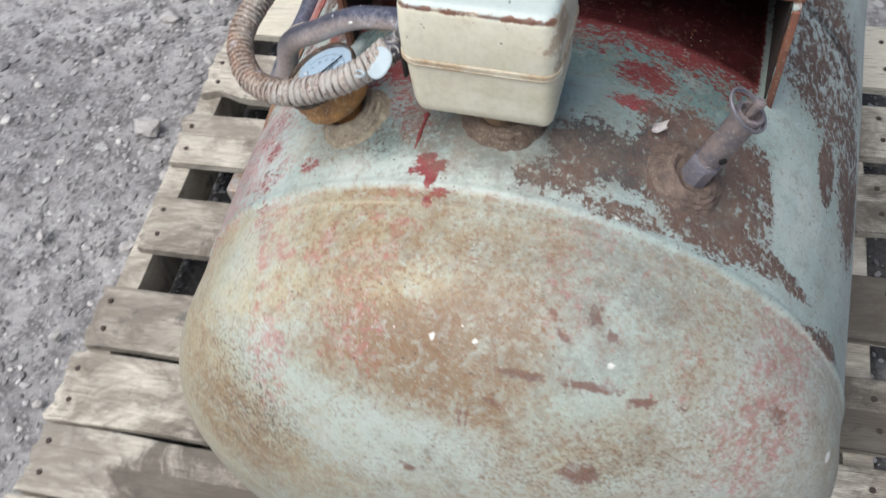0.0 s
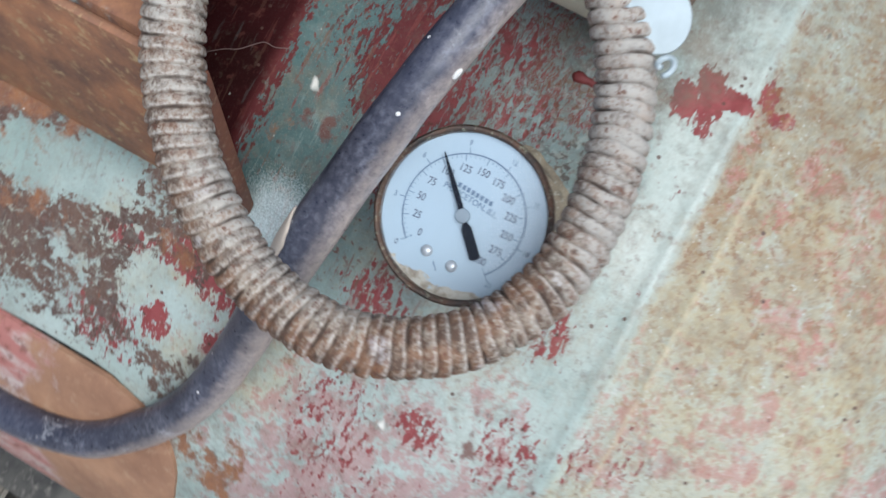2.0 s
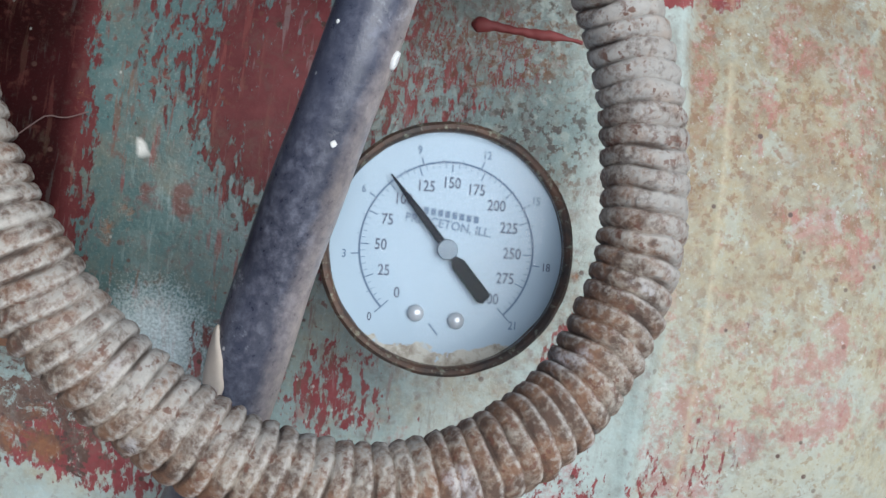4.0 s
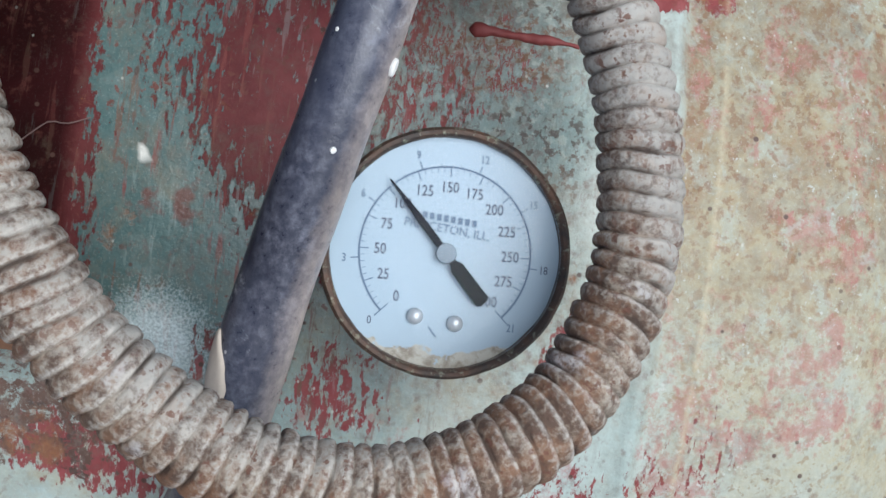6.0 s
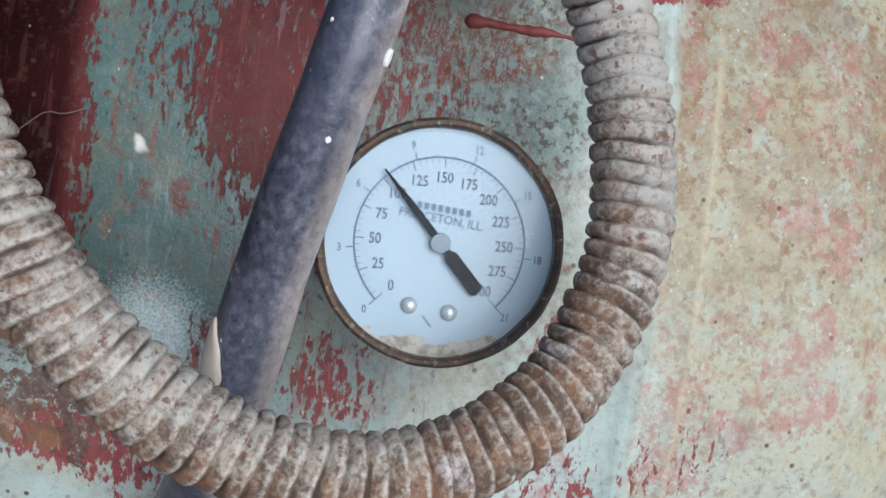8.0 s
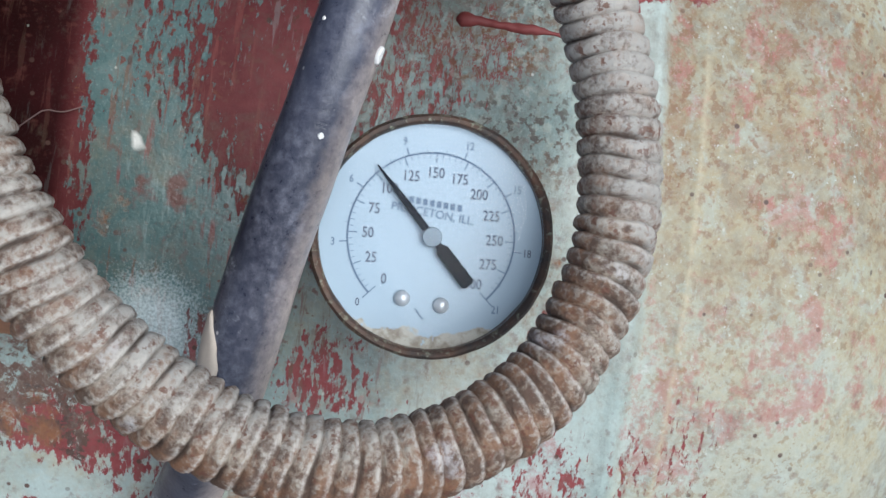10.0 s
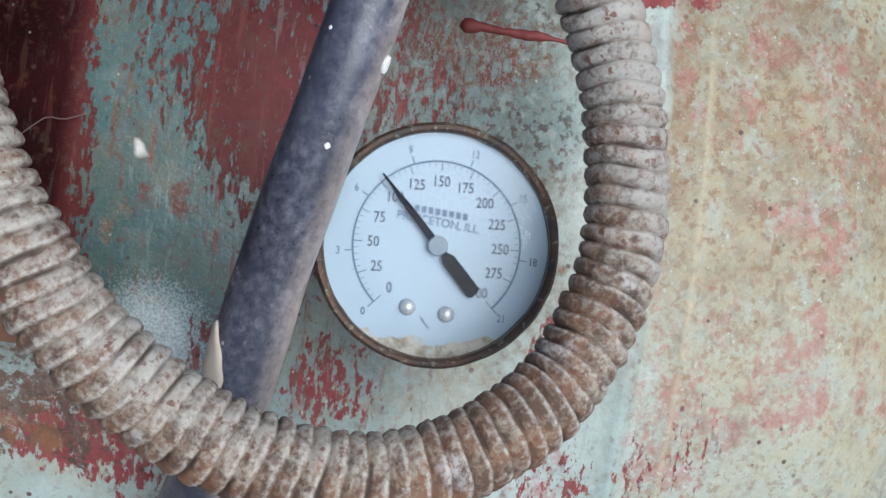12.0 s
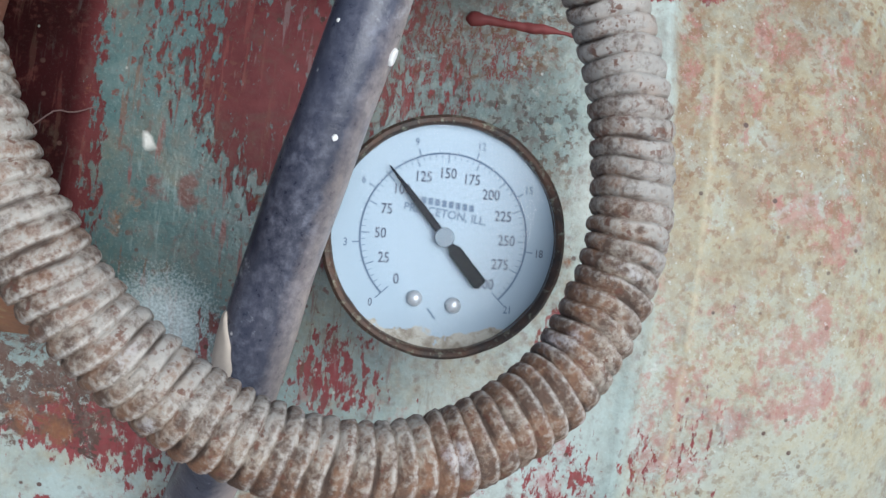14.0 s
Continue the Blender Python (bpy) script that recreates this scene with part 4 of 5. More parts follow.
    orange = most(0.06 + 0 * x, cyl(-40, 0.076, 0.018, 0.014, 0.34), cyl(-30, 0.2, 0.05, 0.10, 0.55), cyl(-43, 0.2, 0.05, 0.08, 0.36), cyl(-58, 0.03, 0.03, 0.03, 0.5), cyl(-72, -0.02, 0.06, 0.09, 0.45), cyl(-30, -0.07, 0.03, 0.022, 0.22)) * on_cyl
    film = np.maximum(most(end(-0.015, 0.80, 0.12, 0.045, 1.0), end(-0.09, 0.80, 0.10, 0.05, 0.72), end(0.02, 0.80, 0.08, 0.045, 1.0), end(-0.05, 0.825, 0.06, 0.025, 0.75), end(0.09, 0.745, 0.10, 0.03, 0.6),
                           end(-0.19, 0.675, 0.08, 0.08, 0.85), end(0.25, 0.70, 0.05, 0.12, 0.3), end(0.15, 0.80, 0.12, 0.06, 0.55), 0.40 * on_head,
                           (0.42 + 0.35 * np.clip((-12 - deg) / 6, 0, 1)) * np.exp(-((yy + 0.124) / 0.012)**2) * on_head * (deg < 12)), cyl(-30, -0.07, 0.04, 0.04, 0.25) * on_cyl)
    film = np.maximum(film, most(cyl(-20, -0.150, 0.11, 0.045, 0.80), cyl(-16, -0.119, 0.07, 0.008, 0.95)) * on_head)
    film = film - end(-0.175, 0.775, 0.06, 0.05, 0.5) - end(0.085, 0.795, 0.05, 0.028, 0.45) - end(-0.07, 0.735, 0.10, 0.035, 0.45)
    blush = most(cyl(-36, -0.128, 0.04, 0.022, 0.75), cyl(-12.5, -0.118, 0.03, 0.006, 0.7), cyl(-11.5, -0.1468, 0.022, 0.012, 0.8), cyl(-16.2, -0.139, 0.022, 0.007, 0.85), cyl(-14.9, -0.1712, 0.018, 0.010, 0.85), cyl(-23, -0.1747, 0.020, 0.010, 0.9), cyl(-29.2, -0.1704, 0.020, 0.007, 0.95), cyl(-33.4, -0.1718, 0.012, 0.007, 1.0), cyl(-35.5, -0.142, 0.012, 0.014, 0.95), cyl(-33, -0.165, 0.02, 0.03, 0.85), cyl(-22, -0.155, 0.015, 0.02, 0.8), cyl(-15, -0.175, 0.04, 0.03, 0.7), end(-0.115, 0.815, 0.08, 0.04, 0.4), end(-0.146, 0.76, 0.03, 0.06, 0.75), end(-0.078, 0.80, 0.04, 0.03, 0.7), end(0.075, 0.83, 0.05, 0.02, 0.6),
                 end(0.11, 0.80, 0.05, 0.03, 0.45), end(0.14, 0.78, 0.05, 0.03, 0.5), end(0.22, 0.73, 0.06, 0.06, 0.8), end(-0.03, 0.83, 0.12, 0.02, 0.35), 0.06 * on_head, cyl(-58, -0.05, 0.13, 0.11, 1.0), cyl(-42, -0.075, 0.05, 0.04, 0.75), cyl(-48, 0.02, 0.05, 0.08, 0.5))
    yellow = most(cyl(-34, -0.03, 0.05, 0.05, 0.5), cyl(-25, -0.150, 0.12, 0.05, 0.85) * on_head, cyl(-35, -0.195, 0.10, 0.03, 1.0) * on_head, cyl(-12, -0.19, 0.06, 0.02, 0.95) * on_head, cyl(-47, 0.16, 0.02, 0.02, 0.8), cyl(-41, 0.06, 0.02, 0.02, 0.7), cyl(-44, 0.20, 0.02, 0.02, 0.7), (0.3 + 0.25 * (deg < -12)) * np.exp(-((yy + 0.135) / 0.018)**2) * on_head * (deg < 15), cyl(-43, 0.10, 0.03, 0.03, 0.7), cyl(-46, 0.02, 0.03, 0.03, 0.75), cyl(-49, 0.05, 0.02, 0.03, 0.7), cyl(-22, -0.07, 0.03, 0.02, 0.2), end(-0.23, 0.68, 0.07, 0.14, 0.8), end(0.1, 0.735, 0.12, 0.03, 0.4), end(-0.16, 0.68, 0.10, 0.08, 0.5), cyl(-70, -0.12, 0.2, 0.03, 0.4))
    # pale patches; the head's low right is paled further, imitating front light
    pale = most(cyl(-10, -0.098, 0.16, 0.02, 0.75), end(-0.175, 0.78, 0.05, 0.04, 0.6), end(0.05, 0.808, 0.06, 0.03, 0.15), cyl(46, -0.02, 0.04, 0.06, 0.5), cyl(-38, -0.07, 0.05, 0.05, 0.5), 0.12 * on_head, end(-0.02, 0.735, 0.16, 0.04, 0.5), end(0.20, 0.69, 0.09, 0.10, 0.8), end(0.10, 0.66, 0.16, 0.06, 0.6), end(-0.06, 0.72, 0.07, 0.04, 0.5))
    # deep teal, strongest below the saddle where it imitates shade
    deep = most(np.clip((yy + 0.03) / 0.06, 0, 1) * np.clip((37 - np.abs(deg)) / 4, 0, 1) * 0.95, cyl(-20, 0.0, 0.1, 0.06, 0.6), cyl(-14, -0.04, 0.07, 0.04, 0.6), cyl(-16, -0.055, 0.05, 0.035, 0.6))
    gouge = most(mark((0.045, -0.227, 0.800), (1, 0.05, -0.12), 0.026, 0.0042), mark((0.098, -0.222, 0.791), (1, 0.1, -0.2), 0.034, 0.0046), mark((0.133, -0.219, 0.778), (1, 0.1, -0.1), 0.020, 0.005),
                 mark((0.094, -0.263, 0.732), (1, 0, 0), 0.019, 0.014), mark((0.0075, -0.253, 0.771), (0, -0.5, -0.86), 0.014, 0.003, 0.8), mark((0.0125, -0.253, 0.771), (0, -0.5, -0.86), 0.014, 0.003, 0.8),
                 mark((-0.028, -0.279, 0.714), (1, 0, -0.5), 0.011, 0.0045), mark((0.088, -0.183, 0.821), (1, 0, 0), 0.010, 0.010, 0.85), mark((0.103, -0.192, 0.812), (1, -0.3, -0.4), 0.009, 0.006, 0.85),
                 mark((-0.066, -0.249, 0.767), (1, -0.6, -0.9), 0.012, 0.004, 0.8), mark((-0.055, -0.252, 0.765), (1, -0.6, -0.9), 0.010, 0.004, 0.8), mark((-0.057, -0.273, 0.722), (1, -0.6, -0.9), 0.009, 0.004, 0.9),
                 mark((-0.148, -0.258, 0.707), (1, 0, 0), 0.008, 0.008, 0.9), mark((0.226, -0.188, 0.729), (1, 0, -1), 0.016, 0.011, 0.75), mark((0.03, -0.243, 0.782), (1, 0, -0.2), 0.010, 0.004, 0.8), mark((0.158, -0.214, 0.768), (1, 0, -0.5), 0.008, 0.004, 0.8),
                 mark((0.062, -0.19, 0.822), (1, -0.5, -0.8), 0.014, 0.003, 0.8), mark((0.07, -0.2, 0.815), (1, -0.5, -0.8), 0.012, 0.003, 0.8),
                 cyl(-42, -0.077, 0.006, 0.003, 0.9), cyl(-47, -0.088, 0.006, 0.003, 0.9), cyl(-25, 0.036, 0.0045, 0.0035, 1), cyl(-25, 0.046, 0.004, 0.003, 1))
    splash = np.zeros_like(x)
    for px, py, pz, s in SPLASHES:
        splash = np.maximum(splash, np.clip(1.6 - np.sqrt((x - px)**2 + (yy - py)**2 + (z - pz)**2) / (0.75 * s), 0, 1))
    for key, val in (("red", red), ("bare", bare), ("orange", orange), ("film", film), ("blush", blush), ("yellow", yellow), ("pale", pale), ("shade_coat", deep), ("gouge", gouge), ("raw_shade", raw_shade), ("grime", most(0.16 * on_cyl * (yy < 0.06), cyl(-17, -0.045, 0.07, 0.04, 0.15), cyl(-2, -0.06, 0.08, 0.045, 0.85) * on_cyl, cyl(-22, -0.060, 0.05, 0.030, 0.2) * on_cyl, cyl(27, -0.05, 0.06, 0.05, 0.5) * on_cyl, cyl(12, -0.06, 0.06, 0.055, 0.5) * on_cyl, 0.14 * on_head, end(0.10, 0.815, 0.11, 0.025, 0.4))), ("pitted", most(cyl(-13, -0.062, 0.03, 0.02, 1), cyl(-19, -0.075, 0.02, 0.012, 1), cyl(-11, -0.03, 0.02, 0.02, 0.4), cyl(-19.5, -0.066, 0.022, 0.022, 1), cyl(-16, -0.045, 0.025, 0.02, 0.7), cyl(-27, -0.075, 0.02, 0.012, 0.5), end(-0.165, 0.705, 0.05, 0.045, 0.85), end(-0.20, 0.66, 0.05, 0.05, 0.6), end(0.10, 0.735, 0.10, 0.03, 0.45))), ("scour", on_cyl * np.clip((14 - deg) / 14, 0.15, 1) * (0.12 + 0.88 * np.clip((yy + 0.06) / 0.06, 0, 1) * np.clip((42 - np.abs(deg)) / 4, 0, 1) * (1 - 0.8 * (yy > 0.07)))), ("glint", cyl(-33.2, 0.041, 0.018, 0.017, 0.9)), ("vein", most(cyl(-13, -0.022, 0.05, 0.045, 0.5), cyl(-17, -0.05, 0.03, 0.03, 0.28))), ("char", most(cyl(13, -0.032, 0.04, 0.035, 1.0), cyl(16, -0.075, 0.02, 0.02, 0.9), cyl(4, -0.075, 0.02, 0.015, 0.5), 0.12 * on_cyl)), ("crease", crease), ("chalk", chalk), ("splash", splash)):
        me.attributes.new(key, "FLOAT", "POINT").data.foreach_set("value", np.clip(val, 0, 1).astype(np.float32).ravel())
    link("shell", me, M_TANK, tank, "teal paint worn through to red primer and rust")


SPLASHES = [(-0.018, -0.218, 0.813, 0.0032), (-0.082, -0.261, 0.740, 0.004), (0.012, -0.216, 0.814, 0.003), (0.104, -0.208, 0.801, 0.0035), (0.140, -0.199, 0.791, 0.003),
            (0.213, -0.192, 0.740, 0.003), (0.069, -0.120, 0.836, 0.0028), (-0.211, -0.231, 0.697, 0.005), (0.276, -0.179, 0.655, 0.006), (-0.2125, -0.0399, 0.7518, 0.0035), (-0.1172, 0.0487, 0.8152, 0.0024), (-0.1150, 0.0490, 0.8160, 0.0018), (0.0893, -0.1058, 0.8252, 0.0024)]


def sheet_on_tank(name, deg0, deg1, y0, y1, r, thick, round_=0.0, steps=(40, 30)):
    """A curved plate that follows the tank."""
    na, ny = steps
    bm = bmesh.new()
    top, low = [], []
    for i in range(na + 1):
        f = i / na
        d = deg0 + (deg1 - deg0) * f
        arc = abs(d - deg0) * math.pi / 180 * R
        cut = round_ - math.sqrt(max(0.0, round_**2 - (round_ - min(arc, round_))**2)) if round_ else 0.0
        rows = [[], []]
        for j in range(ny + 1):
            y = y0 + cut + (y1 - y0 - cut) * j / ny
            rim = 0.0012 if i in (0, na) or j in (0, ny) else 0.0
            for k, rr in enumerate((r + thick - rim, r)):
                q = radians(d)
                rows[k].append(bm.verts.new((rr * math.sin(q), y, AXIS + rr * math.cos(q))))
        top.append(rows[0])
        low.append(rows[1])
    for i in range(na):
        for j in range(ny):
            bm.faces.new((top[i][j], top[i + 1][j], top[i + 1][j + 1], top[i][j + 1]))
            bm.faces.new((low[i][j], low[i][j + 1], low[i + 1][j + 1], low[i + 1][j]))
    for i in range(na):
        bm.faces.new((top[i][0], low[i][0], low[i + 1][0], top[i + 1][0]))
        bm.faces.new((top[i][ny], top[i + 1][ny], low[i + 1][ny], low[i][ny]))
    for j in range(ny):
        bm.faces.new((top[0][j], top[0][j + 1], low[0][j + 1], low[0][j]))
        bm.faces.new((top[na][j], low[na][j], low[na][j + 1], top[na][j + 1]))
    bmesh.ops.recalc_face_normals(bm, faces=bm.faces)
    return bm


def lumpy(bm, amount, scale, seed):
    for v in bm.verts:
        v.co += Vector((noise.noise(v.co * scale + Vector((seed, 0, 0))), noise.noise(v.co * scale + Vector((0, seed, 9))), noise.noise(v.co * scale + Vector((5, 0, seed))))) * amount
    return bm


def build_tank():
    tank = thing("air_tank", "horizontal steel air tank, faded teal paint flaking to red and rust", "tank", pose(0, 0, 0))
    build_shell(tank)
    # doubler plate on the side, one corner rounded, lifted a little so that a dark gap shows
    pad = sheet_on_tank("doubler_plate", -55, -112, 0.044, 0.60, R + 0.0005, 0.0040, 0.045)
    part("doubler_plate", pad, M_STRAP, tank, "bare orange steel doubler plate, partly painted red")
    gap = sheet_on_tank("seam_gap", -54.9, -112, 0.0436, 0.6, R - 0.001, 0.0014, 0.046)
    part("seam_gap", gap, M_DARK, tank, "dark gap along the plate")
    plate = part("data_plate", sheet_on_tank("data_plate", -41, -52, 0.203, 0.30, R + 0.0005, 0.0018, 0, (14, 14)), M_PLATE, tank, "overpainted stamped data plate")
    rng = random.Random(4)
    for k in range(8):
        y = 0.212 + rng.uniform(0, 0.012)
        line = sheet_on_tank("stamped_line", -42.2 - k * 1.18, -42.85 - k * 1.18, y, y + rng.uniform(0.045, 0.078), R + 0.0021, 0.0008, 0, (2, 10))
        part("stamped_line", lumpy(line, 0.0006, 260, k), M_STAMP, plate, "unreadable raised line")
    # motor saddle: a folded plate on two upright legs
    top = bmesh.new()
    block(top, (0.362, 0.50, 0.007), (0, 0, 0), 0.0015)
    t = part("saddle_top", lumpy(top, 0.0006, 20, 2), M_SADDLE, tank, "teal painted top plate with rusted edge")
    t.matrix_basis = pose(0.0115, 0.320, 0.8905, 0, 2.0, 0)
    edge = bmesh.new()
    block(edge, (0.36, 0.003, 0.0062), (0, 0, 0), 0.001)
    e = part("rusted_edge", edge, M_EDGE, t, "orange rusted front edge")
    e.matrix_basis = pose(0, -0.2512, 0)
    for x, ztop, y0 in ((-0.1690, 0.8925, 0.053), (0.1865, 0.882, 0.0605)):
        foot = AXIS + math.sqrt(R * R - x * x) - 0.004
        bm = bmesh.new()
        block(bm, (0.0062, 0.56 - y0, ztop - foot), (x, (0.56 + y0) / 2, (ztop + foot) / 2), 0.0012)
        leg = part("saddle_leg", bm, M_LEG if x < 0 else M_SADDLE, tank)
        bm = bmesh.new()
        block(bm, (0.0056, 0.003, ztop - foot - 0.004), (x, y0 - 0.0008, (ztop + foot) / 2), 0.001)
        part("rusted_edge", bm, M_EDGE, leg, "orange rusted front edge")
        # thin inner sheet whose dark colour stands in for shade
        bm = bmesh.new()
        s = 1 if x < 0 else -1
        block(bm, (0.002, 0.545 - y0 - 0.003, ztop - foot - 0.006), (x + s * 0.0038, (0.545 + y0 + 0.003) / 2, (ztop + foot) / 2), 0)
        part("inner_face", bm, M_INSIDE, leg, "red primer inside, coloured dark as if in shade")
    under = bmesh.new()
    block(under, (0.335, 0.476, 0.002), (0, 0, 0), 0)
    u = part("saddle_underside", under, M_INSIDE, tank, "red primer under the plate, coloured dark as if in shade")
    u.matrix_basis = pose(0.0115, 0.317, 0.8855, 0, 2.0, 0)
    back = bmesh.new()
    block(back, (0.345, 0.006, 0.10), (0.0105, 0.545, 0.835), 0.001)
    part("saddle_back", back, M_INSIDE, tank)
    # screwed bosses welded to the top
    for deg, y, r0, h, lab in ((-25.2, -0.043, 0.0245, 0.013, "rusty weld boss under the gauge"), (-1.2, -0.043, 0.0250, 0.012, "rusty weld boss under the switch"), (25.6, -0.049, 0.0240, 0.0095, "rusty weld boss under the relief valve")):
        bm = bmesh.new()
        ring = [(r0 + 0.009, -0.004), (r0 + 0.0055, 0.0005), (r0 + 0.0035, 0.18 * h), (r0 + 0.0030, 0.34 * h), (r0 + 0.0008, 0.45 * h), (r0 - 0.0004, 0.68 * h), (r0 - 0.0030, 0.78 * h),
                (r0 - 0.0038, 0.94 * h), (r0 - 0.0062, h), (r0 - 0.0085, 0.90 * h), (r0 - 0.0105, 0.66 * h), (r0 - 0.0180, 0.60 * h)]
        lathe(bm, ring, on_tank(deg, y), 110)
        part("boss", lumpy(lumpy(bm, 0.0014, 60, deg), 0.0012, 190, deg), M_SCALE_PALE if deg < -20 else M_SCALE if deg < 20 else M_SCALE_WARM, tank, lab)
    # side coupling with a plug
    side = on_tank(-91.5, 0.048)
    bm = bmesh.new()
    lathe(bm, [(0.044, -0.012), (0.040, 0.002), (0.037, 0.005), (0.036, 0.012)], side, 48)
    cup = part("side_coupling", lumpy(bm, 0.0012, 70, 8), M_BOSS, tank, "brown pipe coupling on the side")
    bm = bmesh.new()
    prof = [(0.030, 0.008)]
    for k in range(4):
        z = 0.011 + 0.0042 * k
        prof += [(0.0375, z), (0.0395, z + 0.001), (0.0395, z + 0.0024), (0.0362, z + 0.0032)]
    lathe(bm, prof + [(0.025, 0.029)], side, 48)
    part("threaded_ring", bm, M_CAP, cup, "dark rusted threads")
    bm = bmesh.new()
    lathe(bm, [(0.022, 0.026), (0.022, 0.033), (0.0205, 0.036)], side, 6)
    block(bm, (0.027, 0.027, 0.018), side @ Vector((0, 0, 0.043)), 0.003, 2, side.to_3x3().to_4x4())
    part("plug", lumpy(bm, 0.0008, 120, 3), M_PLUG, cup, "silver painted square plug with rust")
    # skids and legs below
    for s in (-1, 1):
        bm = bmesh.new()
        block(bm, (0.080, 0.60, 0.008), (s * 0.316, 0.50, 0.1455), 0.001)
        block(bm, (0.008, 0.60, 0.05), (s * 0.28, 0.50, 0.17), 0.001)
        skid = part("skid", bm, M_SKID, tank, "dark flaking steel skid rail")
        for y in (0.24, 0.74):
            bm = bmesh.new()
            block(bm, (0.008, 0.07, 0.21), (s * 0.272, y, 0.275), 0.001, 1)
            block(bm, (0.07, 0.008, 0.17), (s * 0.24, y, 0.27), 0.001, 1)
            part("leg", bm, M_SKID, skid)
    for s in (-1, 1):
        bm = bmesh.new()
        block(bm, (0.075, 0.06, 0.09), (s * 0.12, -0.02, 0.19), 0.002)
        part("foot", bm, M_SKID, tank)


build_tank()


# ---- pressure gauge ----
def basis(at, z, y_hint):
    z = Vector(z).normalized()
    y = Vector(y_hint)
    y = (y - z * y.dot(z)).normalized()
    x = y.cross(z)
    m = Matrix((x, y, z)).transposed().to_4x4()
    return Matrix.Translation(at) @ m


GAUGE = basis((-0.1532, -0.0392, 0.852), (-0.42, -0.008, 0.905), (0.913, 0.120, 0.391)) @ pose(0, 0, 0, 0, 0, -4) @ Matrix.Scale(1.018, 4)


def ring_mark(bm, r0, r1, a0, a1, z, n=60):
    last = None
    for k in range(n + 1):
        a = radians(90 - (a0 + (a1 - a0) * k / n))
        pair = (bm.verts.new((r0 * math.cos(a), r0 * math.sin(a), z)), bm.verts.new((r1 * math.cos(a), r1 * math.sin(a), z)))
        if last:
            bm.faces.new((last[0], pair[0], pair[1], last[1]))
        last = pair


def tick(bm, a, r0, r1, w, z):
    a = radians(90 - a)
    d, n = Vector((math.cos(a), math.sin(a), 0)), Vector((-math.sin(a), math.cos(a), 0)) * w / 2
    up = Vector((0, 0, z))
    bm.faces.new([bm.verts.new(p + up) for p in (d * r0 - n, d * r1 - n, d * r1 + n, d * r0 + n)])


def build_gauge():
    g = thing("pressure_gauge", "round pressure gauge, white dial, black needle near 100, rusted bezel", "gauge", GAUGE)
    bm = bmesh.new()
    lathe(bm, [(0.010, -0.0295), (0.020, -0.0290), (0.0262, -0.0270), (0.0285, -0.0235), (0.0290, -0.016), (0.0290, -0.0125), (0.0299, -0.0115), (0.0299, -0.0105), (0.0293, -0.0095), (0.0296, -0.004), (0.0296, -0.0022)], None, 72)
    part("case", lumpy(bm, 0.0005, 120, 1), M_CASE, g, "deep steel case flaking with orange rust")
    bm = bmesh.new()
    rim = [(0.0296, -0.004), (0.0313, -0.0035), (0.0318, -0.001), (0.0316, 0.0008), (0.0308, 0.0017), (0.0299, 0.0016), (0.0293, 0.0009), (0.0291, -0.0022)]
    seg = 96
    rings = [[bm.verts.new((r * math.cos(2 * math.pi * k / seg), r * math.sin(2 * math.pi * k / seg), z)) for k in range(seg)] for r, z in rim]
    for a, b in zip(rings, rings[1:] + rings[:1]):
        for k in range(seg):
            bm.faces.new((a[k], a[(k + 1) % seg], b[(k + 1) % seg], b[k]))
    part("bezel", lumpy(bm, 0.0003, 160, 3), M_BEZEL, g, "brown rusted bezel ring")
    bm = bmesh.new()
    lathe(bm, [(0.0292, -0.0024), (0.0292, -0.0016)], None, 72)
    dial = part("dial", bm, M_DIAL, g, "white dial, tan dirt along its lower edge", False)
    z = -0.0014
    bm = bmesh.new()
    ring_mark(bm, 0.0215, 0.0220, -135, 135, z)
    part("scale_arc", bm, M_FADED, dial, "thin blue scale arc", False)
    bm = bmesh.new()
    for k in range(61):
        psi = k * 5
        a = -135 + 0.9 * psi
        tick(bm, a, 0.0193 if psi % 25 == 0 else 0.0204, 0.0218, 0.00028 if psi % 25 == 0 else 0.00014, z)
    for v in range(22):
        tick(bm, -135 + 270 * v / 21, 0.0218, 0.0238 if v % 3 == 0 else 0.0226, 0.0003 if v % 3 == 0 else 0.00012, z)
    part("scale_ticks", bm, M_FADED, dial, "faded blue scale ticks", False)
    for psi in range(0, 301, 25):
        a = radians(90 - (-135 + 0.9 * psi))
        me = letters(str(psi), 0.0039, (0.0165 * math.cos(a), 0.0165 * math.sin(a), z), 0.0, 0.80)
        link("numeral", me, M_INK, dial)
    for v in range(0, 22, 3):
        a = radians(90 - (-135 + 270 * v / 21))
        me = letters(str(v), 0.0029, (0.0255 * math.cos(a), 0.0255 * math.sin(a), z), 0.0, 0.8)
        link("numeral", me, M_INK if v in (0, 18) else M_FADED, dial)
    link("lettering", letters("PRINCETON, ILL.", 0.0031, (0.0000, 0.0060, z), -7, 0.95), M_FADED, dial)
    bm = bmesh.new()
    for k in range(8):
        block(bm, (0.0012, 0.0017, 0.0002), (-0.0058 + 0.0018 * k, 0.0093 - 0.0002 * k, z), 0)
    part("printed_bar", bm, M_FADED, dial, "faded printed name", False)
    # needle
    ang = radians(-135 + 0.9 * 104.5)
    d, n = Vector((math.sin(ang), math.cos(ang), 0)), Vector((math.cos(ang), -math.sin(ang), 0))
    bm = bmesh.new()
    outline = [(0.0232, 0.0002), (0.012, 0.0009), (0.004, 0.0010), (-0.003, 0.0009), (-0.0045, 0.0018), (-0.0152, 0.0019), (-0.0158, 0.0012)]
